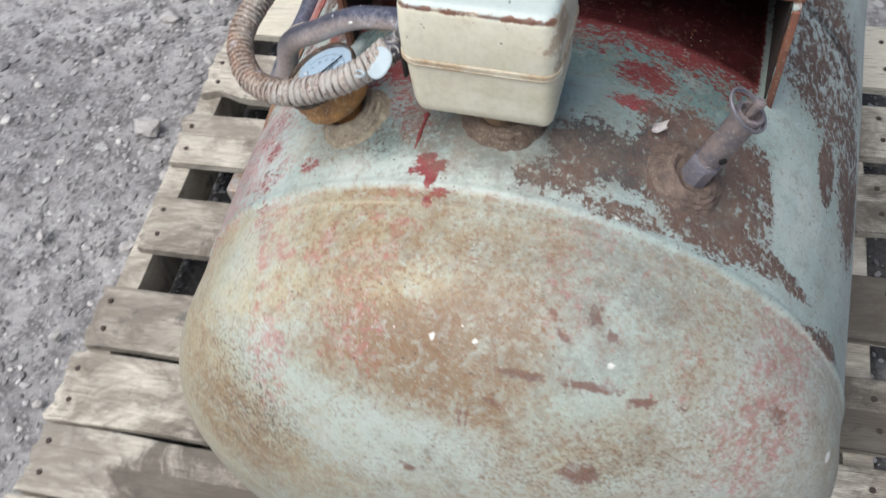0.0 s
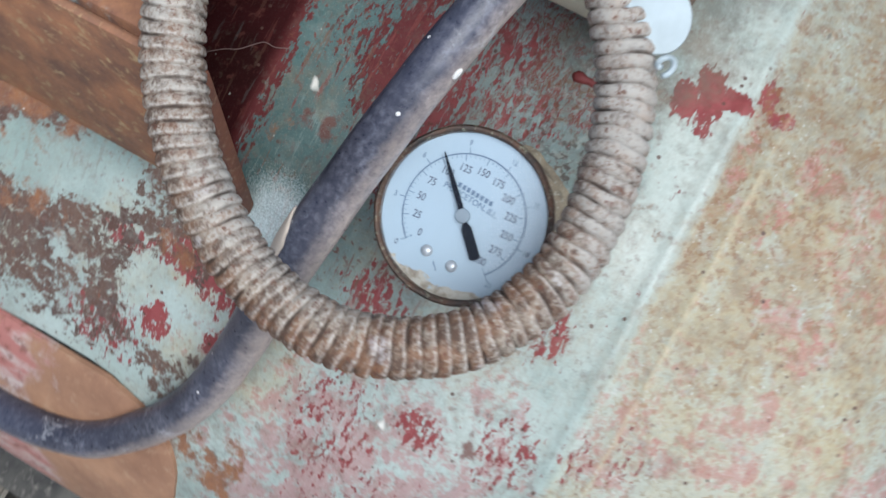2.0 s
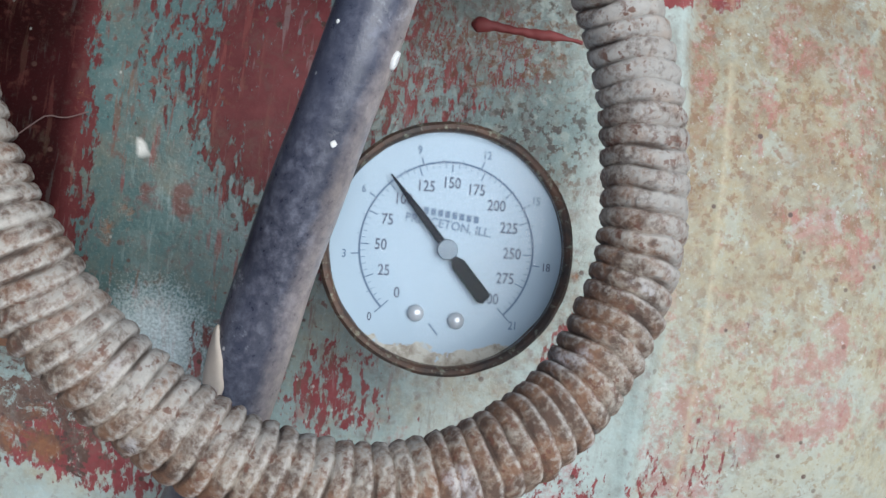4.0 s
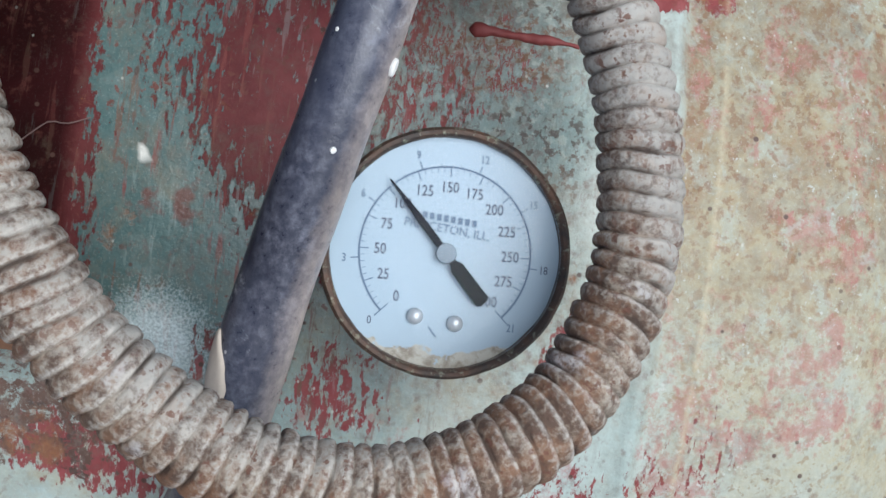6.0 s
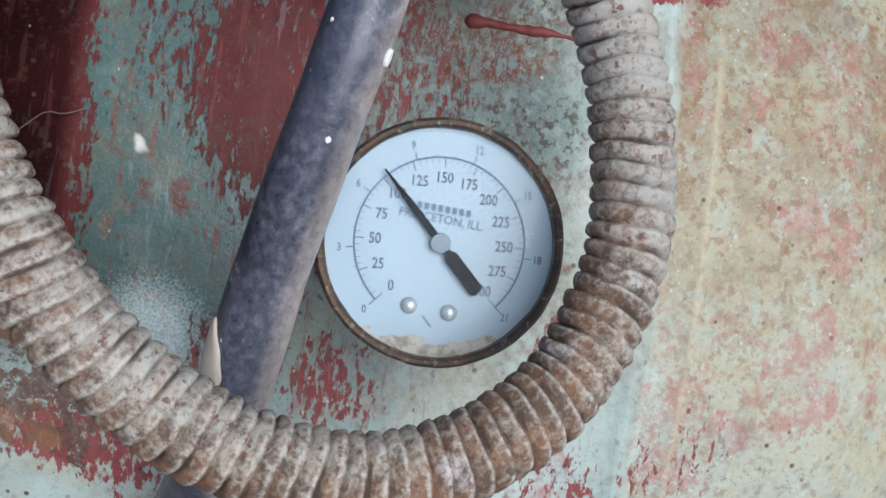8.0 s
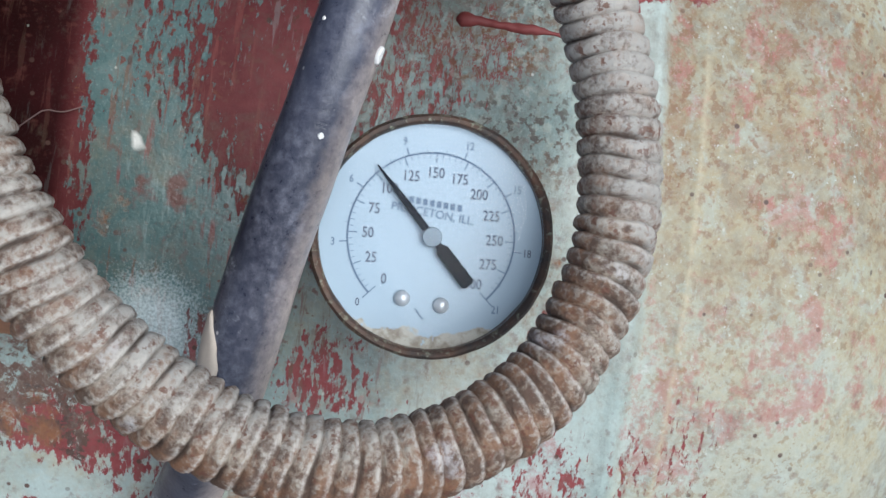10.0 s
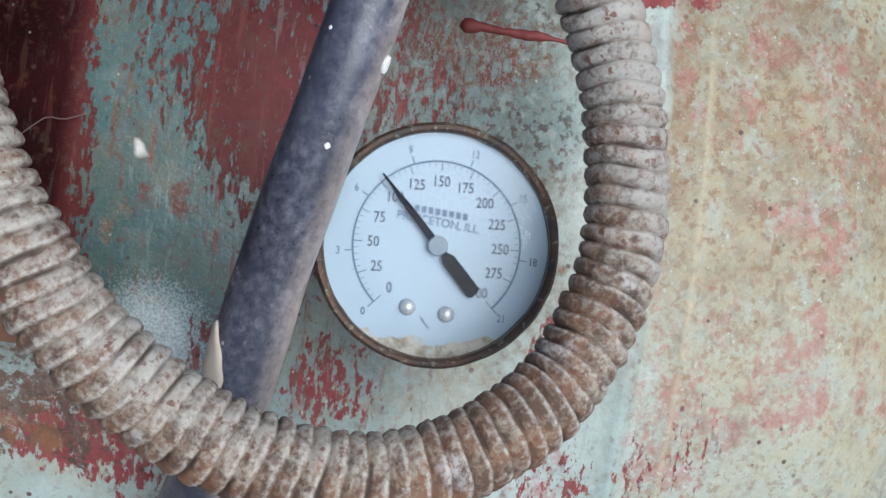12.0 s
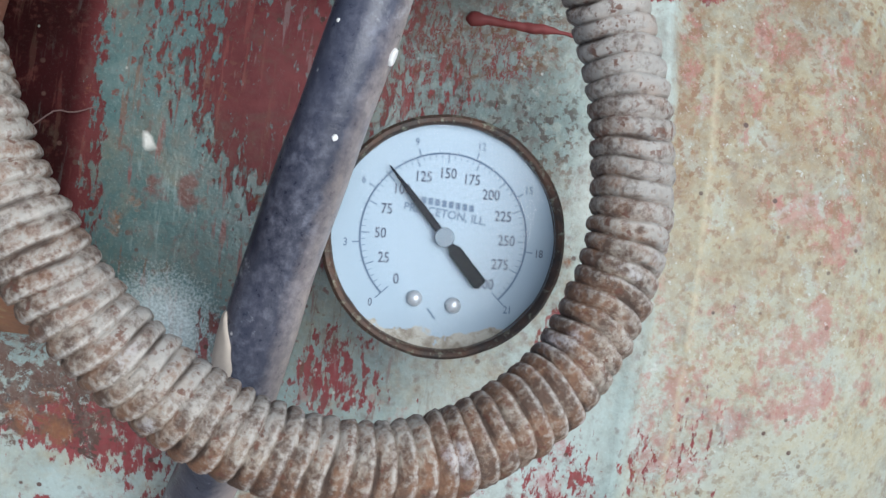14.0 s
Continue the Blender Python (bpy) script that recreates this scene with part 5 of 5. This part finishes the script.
    pts = [d * s + n * w for s, w in outline] + [d * s - n * w for s, w in reversed(outline)]
    lo = [bm.verts.new(p + Vector((0, 0, 0.0002))) for p in pts]
    hi = [bm.verts.new(p + Vector((0, 0, 0.0006))) for p in pts]
    bm.faces.new(hi)
    bm.faces.new(list(reversed(lo)))
    for k in range(len(pts)):
        q = (k + 1) % len(pts)
        bm.faces.new((lo[k], lo[q], hi[q], hi[k]))
    bmesh.ops.recalc_face_normals(bm, faces=bm.faces)
    needle = part("needle", bm, M_NEEDLE, g, "black pointer", False)
    bm = bmesh.new()
    lathe(bm, [(0.0024, -0.0014), (0.0026, 0.0008), (0.0024, 0.0012), (0.0004, 0.00135)], None, 28)
    part("hub", bm, plain("hub_grey", (0.25, 0.30, 0.35), 0.75, 0.0), needle, "pale grey hub cap")
    for x, y in ((-0.0066, -0.0163), (0.0036, -0.0176)):
        bm = bmesh.new()
        lathe(bm, [(0.0020, -0.0018), (0.0021, -0.0008), (0.0017, -0.0001), (0.0008, 0.0003), (0.0002, 0.0004)], pose(x, y, 0), 24)
        part("dial_screw", bm, M_SCREW, dial, "domed bright screw")
    bm = bmesh.new()
    tick(bm, 0, 0.0, 0.0035, 0.0004, 0)
    t = part("dial_mark", bm, M_FADED, dial, "", False)
    t.matrix_basis = pose(-0.0008, -0.0215, z, 0, 0, 40)
    bm = bmesh.new()
    rings = []
    for r, h in ((0.0291, 0.0003), (0.0291, 0.0007), (0.0200, 0.0013), (0.0100, 0.0017), (0.0005, 0.0018)):
        rings.append([bm.verts.new((r * math.cos(2 * math.pi * k / 64), r * math.sin(2 * math.pi * k / 64), h)) for k in range(64)])
    for a, b in zip(rings, rings[1:]):
        for k in range(64):
            bm.faces.new((a[k], a[(k + 1) % 64], b[(k + 1) % 64], b[k]))
    bm.faces.new(rings[-1])
    lens = part("lens", bm, M_LENS, g, "dusty clear lens")
    lens.visible_shadow = False
    # stem down to the boss
    inv = GAUGE.inverted()
    low = inv @ on_tank(-25.2, -0.043, R + 0.002).translation
    back = Vector((0, 0, -0.028))
    axis = (low - back)
    turn = Matrix.Translation(back) @ axis.to_track_quat("Z", "Y").to_matrix().to_4x4()
    bm = bmesh.new()
    length = axis.length
    lathe(bm, [(0.0150, -0.002), (0.0150, 0.008), (0.0140, 0.0085)], turn, 6)
    lathe(bm, [(0.012, 0.008), (0.0125, length)], turn, 24)
    part("stem", lumpy(bm, 0.0008, 120, 5), M_NUT, g, "orange rusted brass hexagon stem")


build_gauge()


# ---- pressure switch ----
def rounded_case(x0, x1, y0, y1, profile, corner, seg=8):
    """A hollow-looking box: the rounded outline is offset by each (inset, height)."""
    bm = bmesh.new()
    rings = []
    for inset, z in profile:
        r = max(corner - inset, 0.001)
        ring = []
        for cx, cy, a0 in ((x1 - corner, y1 - corner, 0), (x0 + corner, y1 - corner, 90), (x0 + corner, y0 + corner, 180), (x1 - corner, y0 + corner, 270)):
            for k in range(seg + 1):
                a = radians(a0 + 90 * k / seg)
                ring.append(bm.verts.new((cx + r * math.cos(a), cy + r * math.sin(a), z)))
        rings.append(ring)
    n = len(rings[0])
    for a, b in zip(rings, rings[1:]):
        for k in range(n):
            bm.faces.new((a[k], a[(k + 1) % n], b[(k + 1) % n], b[k]))
    bm.faces.new(list(reversed(rings[0])))
    bm.faces.new(rings[-1])
    return bm


BX0, BX1, BY0, BY1 = -0.070, 0.0375, -0.0715, 0.004


def build_switch():
    s = thing("pressure_switch", "cream metal pressure switch box with pale teal lid and rusted seam", "switch box", pose(-0.008, -0.043, 0.845))
    inv = s.matrix_world.inverted()

    def add(name, bm, mat, label="", parent=None, smooth=True):
        ob = part(name, bm, mat, parent or s, label, smooth)
        if parent is None:
            ob.matrix_parent_inverse = inv
        return ob

    body = add("body", rounded_case(BX0, BX1, BY0, BY1, [(0.016, 0.8612), (0.010, 0.8616), (0.0062, 0.8635), (0.0036, 0.868), (0.0022, 0.876), (0.0006, 0.918)], 0.0115), M_CREAM, "cream enamel lower half")
    add("cover", lumpy(rounded_case(BX0 - 0.001, BX1 + 0.001, BY0 - 0.001, BY1 + 0.001, [(0.001, 0.9215), (0.0002, 0.925), (0.0008, 0.945), (0.002, 0.9635), (0.0028, 0.967), (0.0048, 0.9695), (0.0075, 0.9708), (0.0105, 0.971)], 0.0115), 0.0006, 30, 6), M_COVER, "cream cover painted pale teal on top, rust along its front fold")
    bead = [(0.001, 0.9163), (-0.0014, 0.9172), (-0.0020, 0.9189), (-0.0008, 0.9199), (-0.0008, 0.9205), (-0.0020, 0.9214), (-0.0016, 0.9231), (0.001, 0.924)]
    add("seam_bead", rounded_case(BX0, BX1, BY0, BY1, bead, 0.0115), M_BEAD, "double rolled seam streaked with rust")
    bm = bmesh.new()
    lathe(bm, [(0.0064, 0.970), (0.0065, 0.9740), (0.0058, 0.9765), (0.0032, 0.9785), (0.001, 0.979)], pose(0.0085, -0.0325, 0), 12)
    lathe(bm, [(0.0074, 0.9705), (0.0074, 0.9716)], pose(0.0085, -0.0325, 0), 24)
    add("cap_nut", bm, M_CAP, "rusted acorn nut")
    bm = bmesh.new()
    lathe(bm, [(0.0145, 0.826), (0.0145, 0.858), (0.018, 0.859), (0.018, 0.865)], pose(-0.012, -0.043, 0), 30)
    add("nipple", lumpy(bm, 0.0008, 100, 2), M_WELD, "short rusty pipe nipple")
    # maker's sticker on the lid
    bm = bmesh.new()
    block(bm, (0.0228, 0.0315, 0.0004), (0, -0.0028, 0), 0)
    st = add("sticker", bm, M_STICKER, "white sticker with black and red marks", None, False)
    st.matrix_basis = pose(-0.0285, -0.0305, 0.9714, 0, 0, -4)
    bm = bmesh.new()
    block(bm, (0.0195, 0.0032, 0.0003), (0.0, 0.0085, 0.0003), 0)
    block(bm, (0.0050, 0.0075, 0.0003), (0.0066, 0.0035, 0.0003), 0)
    block(bm, (0.0024, 0.0075, 0.0003), (-0.0012, 0.0035, 0.0003), 0)
    add("black_mark", bm, M_BLACK, "", st, False)
    bm = bmesh.new()
    block(bm, (0.0040, 0.0140, 0.0003), (0.0026, -0.0012, 0.0004), 0)
    block(bm, (0.0112, 0.0066, 0.0003), (0.0028, -0.0056, 0.0005), 0)
    block(bm, (0.0030, 0.0050, 0.0003), (0.0080, -0.0030, 0.0004), 0)
    add("red_mark", bm, M_RED, "", st, False)
    bm = bmesh.new()
    for k in range(6):
        block(bm, (0.0036, 0.0019, 0.0003), (-0.0068, 0.0052 - 0.0027 * k, 0.0003), 0)
    add("printed_bar", bm, M_BLACK, "", st, False)
    # dark opening on the side for the cables
    bm = bmesh.new()
    block(bm, (0.003, 0.062, 0.022), (BX0 - 0.0005, -0.035, 0.906), 0.001)
    add("side_gasket", bm, M_DARK, "black gasket at the cable entry")
    # cast two-screw connector for the rubber cable
    m = basis((-0.0775, -0.0185, 0.9080), (-0.86, 0.18, -0.42), (0.0, 1.0, 0.2))
    bm = bmesh.new()
    block(bm, (0.0150, 0.0330, 0.011), m @ Vector((0, 0, 0.002)), 0.004, 3, m.to_3x3().to_4x4())
    lathe(bm, [(0.0088, -0.012), (0.0090, -0.002)], m, 24)
    cn = add("cable_connector", lumpy(bm, 0.0006, 130, 4), M_ZINC, "dull cast zinc cable clamp")
    for k in (-1, 1):
        bm = bmesh.new()
        lathe(bm, [(0.003, 0), (0.0031, 0.0018), (0.0024, 0.0026), (0.0005, 0.0028)], m @ pose(-0.0073, 0.0088 * k, 0.001, 0, -90, 0), 16)
        add("clamp_screw", bm, M_WIRE, "", cn)


build_switch()


# ---- conduit, cables, tag ----
FLEX = [(-0.0840, -0.0535, 0.9085), (-0.1035, -0.0690, 0.8970), (-0.1300, -0.0785, 0.8870), (-0.1622, -0.0803, 0.8764), (-0.1910, -0.0691, 0.8690), (-0.2092, -0.0490, 0.8685),
        (-0.2180, -0.0240, 0.8710), (-0.2144, 0.0057, 0.8760), (-0.2006, 0.0321, 0.8877), (-0.1795, 0.0520, 0.9017), (-0.1539, 0.0655, 0.9164), (-0.1251, 0.0770, 0.9254), (-0.1061, 0.0960, 0.9340),
        (-0.0934, 0.1205, 0.9400), (-0.085, 0.17, 0.930), (-0.075, 0.25, 0.914), (-0.06, 0.36, 0.910), (-0.05, 0.46, 0.909)]
CABLE = [(-0.0800, -0.0215, 0.9050), (-0.1245, -0.0115, 0.8896), (-0.1667, 0.0018, 0.8560), (-0.2005, 0.0106, 0.8270), (-0.2204, 0.0232, 0.7786), (-0.2430, 0.0380, 0.7400), (-0.2630, 0.0633, 0.7018),
         (-0.2815, 0.0975, 0.6720), (-0.2895, 0.1479, 0.6610), (-0.2850, 0.2006, 0.6680), (-0.2740, 0.2489, 0.6880), (-0.2640, 0.2972, 0.7040), (-0.2580, 0.3498, 0.7130), (-0.256, 0.42, 0.714), (-0.262, 0.52, 0.705), (-0.29, 0.60, 0.66)]


def scar(name, s0, s1, aim0, aim1, wide, lift):
    """A thin lens-shaped scab on the cable between two lengths, its middle turning from one way to another."""
    line, s = smooth_line(CABLE, 0.0008)
    n, m = 18, 9
    tops, lows = [], []
    for i in range(n):
        f = i / (n - 1)
        q = s0 + (s1 - s0) * f
        c = np.array([np.interp(q, s, line[:, k]) for k in range(3)])
        t = np.array([np.interp(q + 0.002, s, line[:, k]) - np.interp(q - 0.002, s, line[:, k]) for k in range(3)])
        t /= np.linalg.norm(t)
        u = (1 - f) * np.array(aim0) + f * np.array(aim1)
        u -= t * (u @ t)
        u /= np.linalg.norm(u)
        v = np.cross(t, u)
        half = wide * math.sin(math.pi * min(0.985, max(0.015, f)))**0.7 * (1 + 0.06 * math.sin(f * 23 + s0 * 900))
        for j in range(m):
            b = half * (2 * j / (m - 1) - 1)
            way = math.cos(b) * u + math.sin(b) * v
            rim = 1.0 if 0 < j < m - 1 and 0 < i < n - 1 else 0.3
            thick = np.interp(q, (0.0, 0.06, 0.12), (0.0088, 0.0089, 0.0095))
            tops.append(c + way * (thick + lift * rim))
            lows.append(c + way * (thick - 0.0007))
    k = n * m
    faces = []
    for i in range(n - 1):
        for j in range(m - 1):
            a, b, c, d = i * m + j, i * m + j + 1, (i + 1) * m + j + 1, (i + 1) * m + j
            faces += [(a, b, c, d), (k + a, k + d, k + c, k + b)]
    ring = list(range(m)) + [i * m + m - 1 for i in range(1, n)] + [(n - 1) * m + j for j in range(m - 2, -1, -1)] + [i * m for i in range(n - 2, 0, -1)]
    for a, b in zip(ring, ring[1:] + ring[:1]):
        faces.append((b, a, k + a, k + b))
    me = bpy.data.meshes.new(name)
    me.from_pydata([tuple(p) for p in tops + lows], [], faces)
    me.update()
    me.shade_smooth()
    return me


def build_lines():
    pitch = 0.0050

    rng = np.random.RandomState(8)
    lot = rng.rand(400)
    run = np.linspace(0, 1.2, 1201)
    count = np.cumsum(0.001 / np.interp(run, (0, 0.08, 0.13, 0.2, 0.3), (0.0050, 0.0050, 0.0046, 0.0043, 0.0043)))

    def turn_of(s, a):
        return np.interp(s, run, count) + a / (2 * math.pi) + 0.05 * np.sin(s * 210 + 2 * a) + 0.06 * np.sin(s * 93 - 3 * a)

    def own(s, a):
        """A chance number for each turn of the strip."""
        return lot[np.floor(turn_of(s, a)).astype(int) % 400]

    def gape(s, a):
        """How far the joint between two turns gapes."""
        return np.clip(0.55 + 0.30 * np.sin(3 * a + s * 71) + 0.25 * np.sin(2 * a - s * 158 + 2) + 0.22 * np.sin(s * 517 + a), 0.62, 1.0)

    def shape(s, a):
        f = turn_of(s, a) % 1.0
        rough = 0.00014 * np.sin(s * 640 + 5 * a) + 0.00012 * np.sin(s * 1130 - 7 * a) + 0.00008 * np.sin(s * 1900 + 11 * a) + 0.0002 * np.sin(s * 61 + a)
        dip = 1 - np.sin(math.pi * np.clip(f / 0.93, 0, 1))**0.34
        return 0.0104 + 0.0004 * (own(s, a) - 0.5) - 0.0005 * f - np.interp(s, (0.09, 0.13), (0.0022, 0.0015)) * dip * gape(s, a) + rough

    def crest(s, a, pts, line):
        return 1 - (1 - np.sin(math.pi * np.clip((turn_of(s, a) % 1.0) / 0.93, 0, 1))) * gape(s, a)

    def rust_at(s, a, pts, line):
        """More rust on the flanks and below than on top; the inner side's extra brown paints its shade."""
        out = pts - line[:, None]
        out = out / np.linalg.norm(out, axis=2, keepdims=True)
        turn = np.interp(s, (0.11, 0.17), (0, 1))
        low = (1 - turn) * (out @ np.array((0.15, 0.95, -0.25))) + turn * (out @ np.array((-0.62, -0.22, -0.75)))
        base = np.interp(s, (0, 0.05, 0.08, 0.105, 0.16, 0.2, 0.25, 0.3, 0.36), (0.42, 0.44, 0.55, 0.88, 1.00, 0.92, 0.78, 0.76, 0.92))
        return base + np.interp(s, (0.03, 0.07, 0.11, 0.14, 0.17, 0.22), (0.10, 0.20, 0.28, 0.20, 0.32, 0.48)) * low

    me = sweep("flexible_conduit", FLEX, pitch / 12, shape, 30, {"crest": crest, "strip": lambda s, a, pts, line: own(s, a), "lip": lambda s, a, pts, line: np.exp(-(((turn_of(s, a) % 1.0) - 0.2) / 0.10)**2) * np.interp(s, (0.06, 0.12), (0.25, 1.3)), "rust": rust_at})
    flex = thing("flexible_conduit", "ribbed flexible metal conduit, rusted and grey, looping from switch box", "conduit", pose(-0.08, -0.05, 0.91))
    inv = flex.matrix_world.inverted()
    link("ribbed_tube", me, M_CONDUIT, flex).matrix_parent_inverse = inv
    m = basis((-0.0800, -0.0515, 0.9100), (-0.55, -0.62, -0.55), (0, 0, 1))
    bm = bmesh.new()
    lathe(bm, [(0.0075, -0.006), (0.0080, 0.0), (0.0084, 0.001), (0.0084, 0.004), (0.0078, 0.005)], m, 28)
    part("end_fitting", lumpy(bm, 0.0006, 120, 7), M_COLLAR, flex, "dark conduit end fitting").matrix_parent_inverse = inv

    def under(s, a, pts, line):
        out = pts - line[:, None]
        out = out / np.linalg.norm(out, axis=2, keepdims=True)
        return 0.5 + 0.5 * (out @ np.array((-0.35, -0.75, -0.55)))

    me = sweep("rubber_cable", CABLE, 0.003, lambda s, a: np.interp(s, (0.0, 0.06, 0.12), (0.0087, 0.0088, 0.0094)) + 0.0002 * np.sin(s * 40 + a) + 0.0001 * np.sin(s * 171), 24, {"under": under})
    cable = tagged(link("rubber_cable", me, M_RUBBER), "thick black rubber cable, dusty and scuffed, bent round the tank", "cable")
    skin = plain("pale_inner_jacket", (0.60, 0.52, 0.44), 0.75, 0, 0.15, 200)
    chalk = plain("dried_white_paint", (0.80, 0.79, 0.77), 0.6, 0, 0.1, 200)
    for name, s0, s1, a0, a1, wide, lift, mat in (
            ("jacket_tear", 0.1195, 0.1400, (0.0, 0.92, 0.38), (-0.20, 0.38, 0.90), 0.44, 0.0006, skin),
            ("white_chip", 0.0450, 0.0492, (-0.54, -0.82, 0.16), (-0.54, -0.82, 0.18), 0.11, 0.0008, chalk),
            ("white_speck", 0.0672, 0.0688, (-0.48, -0.25, 0.84), (-0.48, -0.25, 0.84), 0.085, 0.0004, chalk),
            ("white_speck", 0.0436, 0.0446, (-0.29, 0.71, 0.65), (-0.29, 0.71, 0.65), 0.055, 0.0003, chalk)):
        link(name, scar(name, s0, s1, a0, a1, wide, lift), mat, cable)
    me = sweep("rubber_hose", LOOSE, 0.006, lambda s, a: 0.0105 + 0 * s + 0 * a, 20)
    tagged(link("rubber_hose", me, M_HOSE), "dark grey-brown old hose lying along side of tank", "hose")


LOOSE = [(-0.3020, 0.222, 0.636), (-0.3025, 0.250, 0.639), (-0.3020, 0.285, 0.642), (-0.2965, 0.320, 0.655), (-0.2840, 0.348, 0.682), (-0.2690, 0.368, 0.709), (-0.2520, 0.388, 0.733), (-0.2420, 0.450, 0.747), (-0.2480, 0.600, 0.738), (-0.2500, 0.700, 0.734)]
build_lines()


def build_tag():
    m = basis((-0.0870, -0.0690, 0.9105), (-0.46, -0.42, 0.78), (0.3, 0.1, 1))
    tag = thing("metal_tag", "small round whitish metal tag wired to the conduit", "tag", m)
    bm = bmesh.new()
    lathe(bm, [(0.0110, -0.0006), (0.0114, 0), (0.0108, 0.0009), (0.007, 0.0006), (0.001, 0.0005)], None, 40)
    part("disc", lumpy(bm, 0.0005, 90, 2), M_TAG, tag)
    inv = m.inverted()
    for k, (p, r) in enumerate([((-0.0800, -0.0570, 0.918), 0.0042), ((-0.0775, -0.0500, 0.920), 0.0050), ((-0.0760, -0.0620, 0.917), 0.0038), ((-0.0985, -0.0790, 0.9050), 0.0030)]):
        a = np.linspace(0, 2 * math.pi, 14)
        spin = basis((0, 0, 0), (math.sin(k * 2.1), math.cos(k * 1.7), 0.8), (0, 0.2, 1))
        pts = [tuple(inv @ (Vector(p) + spin @ Vector((r * math.cos(t), 0.75 * r * math.sin(t), 0.0006 * t)))) for t in a]
        me = sweep("wire_loop", pts, 0.0007, lambda s, a: 0.0010 + 0 * s + 0 * a, 8)
        link("wire_loop", me, M_WIRE if k < 3 else M_TAG, tag, "twisted grey wire")


build_tag()


# ---- relief valve ----
def build_valve():
    m = basis((0.1393, -0.0488, 0.8205), (0.0243, 0.0069, 0.0598), (0, 1, 0))
    shrink = Matrix.Diagonal((0.82, 0.82, 1.0, 1.0))
    v = thing("relief_valve", "tarnished brass relief valve with pull ring, leaning on tank", "valve", m)
    bm = bmesh.new()
    lathe(bm, [(0.0110, 0.008), (0.0108, 0.017), (0.0124, 0.0185), (0.0126, 0.056), (0.0132, 0.0575), (0.0134, 0.064), (0.0126, 0.067), (0.0098, 0.0675), (0.0090, 0.0655), (0.0088, 0.060), (0.002, 0.0595)], shrink, 40)
    part("body", lumpy(bm, 0.0005, 90, 2), M_VALVE, v)
    bm = bmesh.new()
    lathe(bm, [(0.0135, -0.010), (0.0138, 0.004), (0.0138, 0.011), (0.0126, 0.0125), (0.0100, 0.013)], shrink, 8)
    part("collar", lumpy(bm, 0.0005, 90, 4), M_COLLAR, v, "dark grey hexagon collar")
    bm = bmesh.new()
    lathe(bm, [(0.0028, 0.056), (0.0028, 0.0735), (0.0040, 0.0745), (0.0040, 0.0785), (0.0024, 0.0795)], None, 20)
    part("stem", bm, M_VALVE, v)
    bm = bmesh.new()
    lathe(bm, [(0.0030, 0), (0.0030, 0.0012), (0.0004, 0.0012)], pose(0.0038, -0.0103, 0.026, 90, 0, 20), 16)
    part("vent_hole", bm, M_DARK, v, "dark vent hole")
    a = np.linspace(0, 2 * math.pi, 40)
    for k, r in enumerate((0.0158, 0.0164)):
        pts = [(-0.003 + r * math.cos(t), 0.85 * r * math.sin(t), 0.0665 + 0.0016 * k - 0.006 * math.cos(t + 0.3)) for t in a]
        link("pull_ring", sweep("pull_ring", pts, 0.0012, lambda s, a: 0.0011 + 0 * s + 0 * a, 8), M_COLLAR, v, "thin split ring")


build_valve()


def build_run():
    pts = [tuple(on_tank(-12.75 + 0.05 * math.sin(k * 1.1) - 0.0016 * max(0, k - 3)**3, -0.0430 - 0.0044 * k, R + 0.0001).translation) for k in range(9)]

    def fat(s, a):
        head = 0.0012 * np.exp(-((s - 0.003) / 0.0035)**2) + 0.0005 * np.exp(-((s - 0.023) / 0.004)**2)
        return (0.00135 + head + 0.00012 * np.sin(s * 700 + 2 * a) + 0.0001 * np.sin(s * 1500 - a)) * np.clip((0.036 - s) / 0.010, 0.5, 1) * np.clip(s / 0.002 + 0.3, 0, 1) + 0 * a

    ob = link("paint_run", sweep("paint_run", pts, 0.0008, fat, 14), plain("dark_red_enamel", (0.21, 0.040, 0.038), 0.65, 0, 0.2))
    tagged(ob, "dried run of dark red paint on the tank", "paint run")


build_run()


def build_thread():
    pts = [tuple(on_tank(d, y, R + 0.0012).translation) for d, y in ((-25.0, 0.104), (-23.4, 0.092), (-22.9, 0.0863), (-22.0, 0.0810), (-21.4, 0.0770), (-21.4, 0.0720), (-20.9, 0.0655))]
    ob = link("loose_thread", sweep("loose_thread", pts, 0.002, lambda s, a: 0.00022 + 0 * s + 0 * a, 6), plain("pale_fibre", (0.22, 0.14, 0.13), 0.8, 0, 0.2))
    tagged(ob, "thin pale curved thread lying on the tank under the saddle", "thread")


build_thread()


def build_flake():
    bm = bmesh.new()
    n, k = 12, 8
    rows = []
    for i in range(n):
        row = []
        for j in range(k):
            u, w = i / (n - 1), j / (k - 1)
            x = 0.009 * u
            y = 0.007 * (w - 0.5) * (1 - 0.5 * abs(u - 0.4))
            z = 0.006 * (u - 0.2)**2 * 2 + 0.004 * (w - 0.4)**2 * 4
            row.append(bm.verts.new((x, y, z)))
        rows.append(row)
    for a, b in zip(rows, rows[1:]):
        for j in range(k - 1):
            bm.faces.new((a[j], b[j], b[j + 1], a[j + 1]))
    bmesh.ops.solidify(bm, geom=bm.faces[:], thickness=0.0006)
    ob = part("paint_flake", bm, M_FLAKE)
    ob.matrix_world = on_tank(20.2, -0.0215, R + 0.0008) @ pose(-0.006, 0, 0, 0, 0, 20)
    tagged(ob, "curled pale flake of peeled paint on the tank", "paint flake")


build_flake()
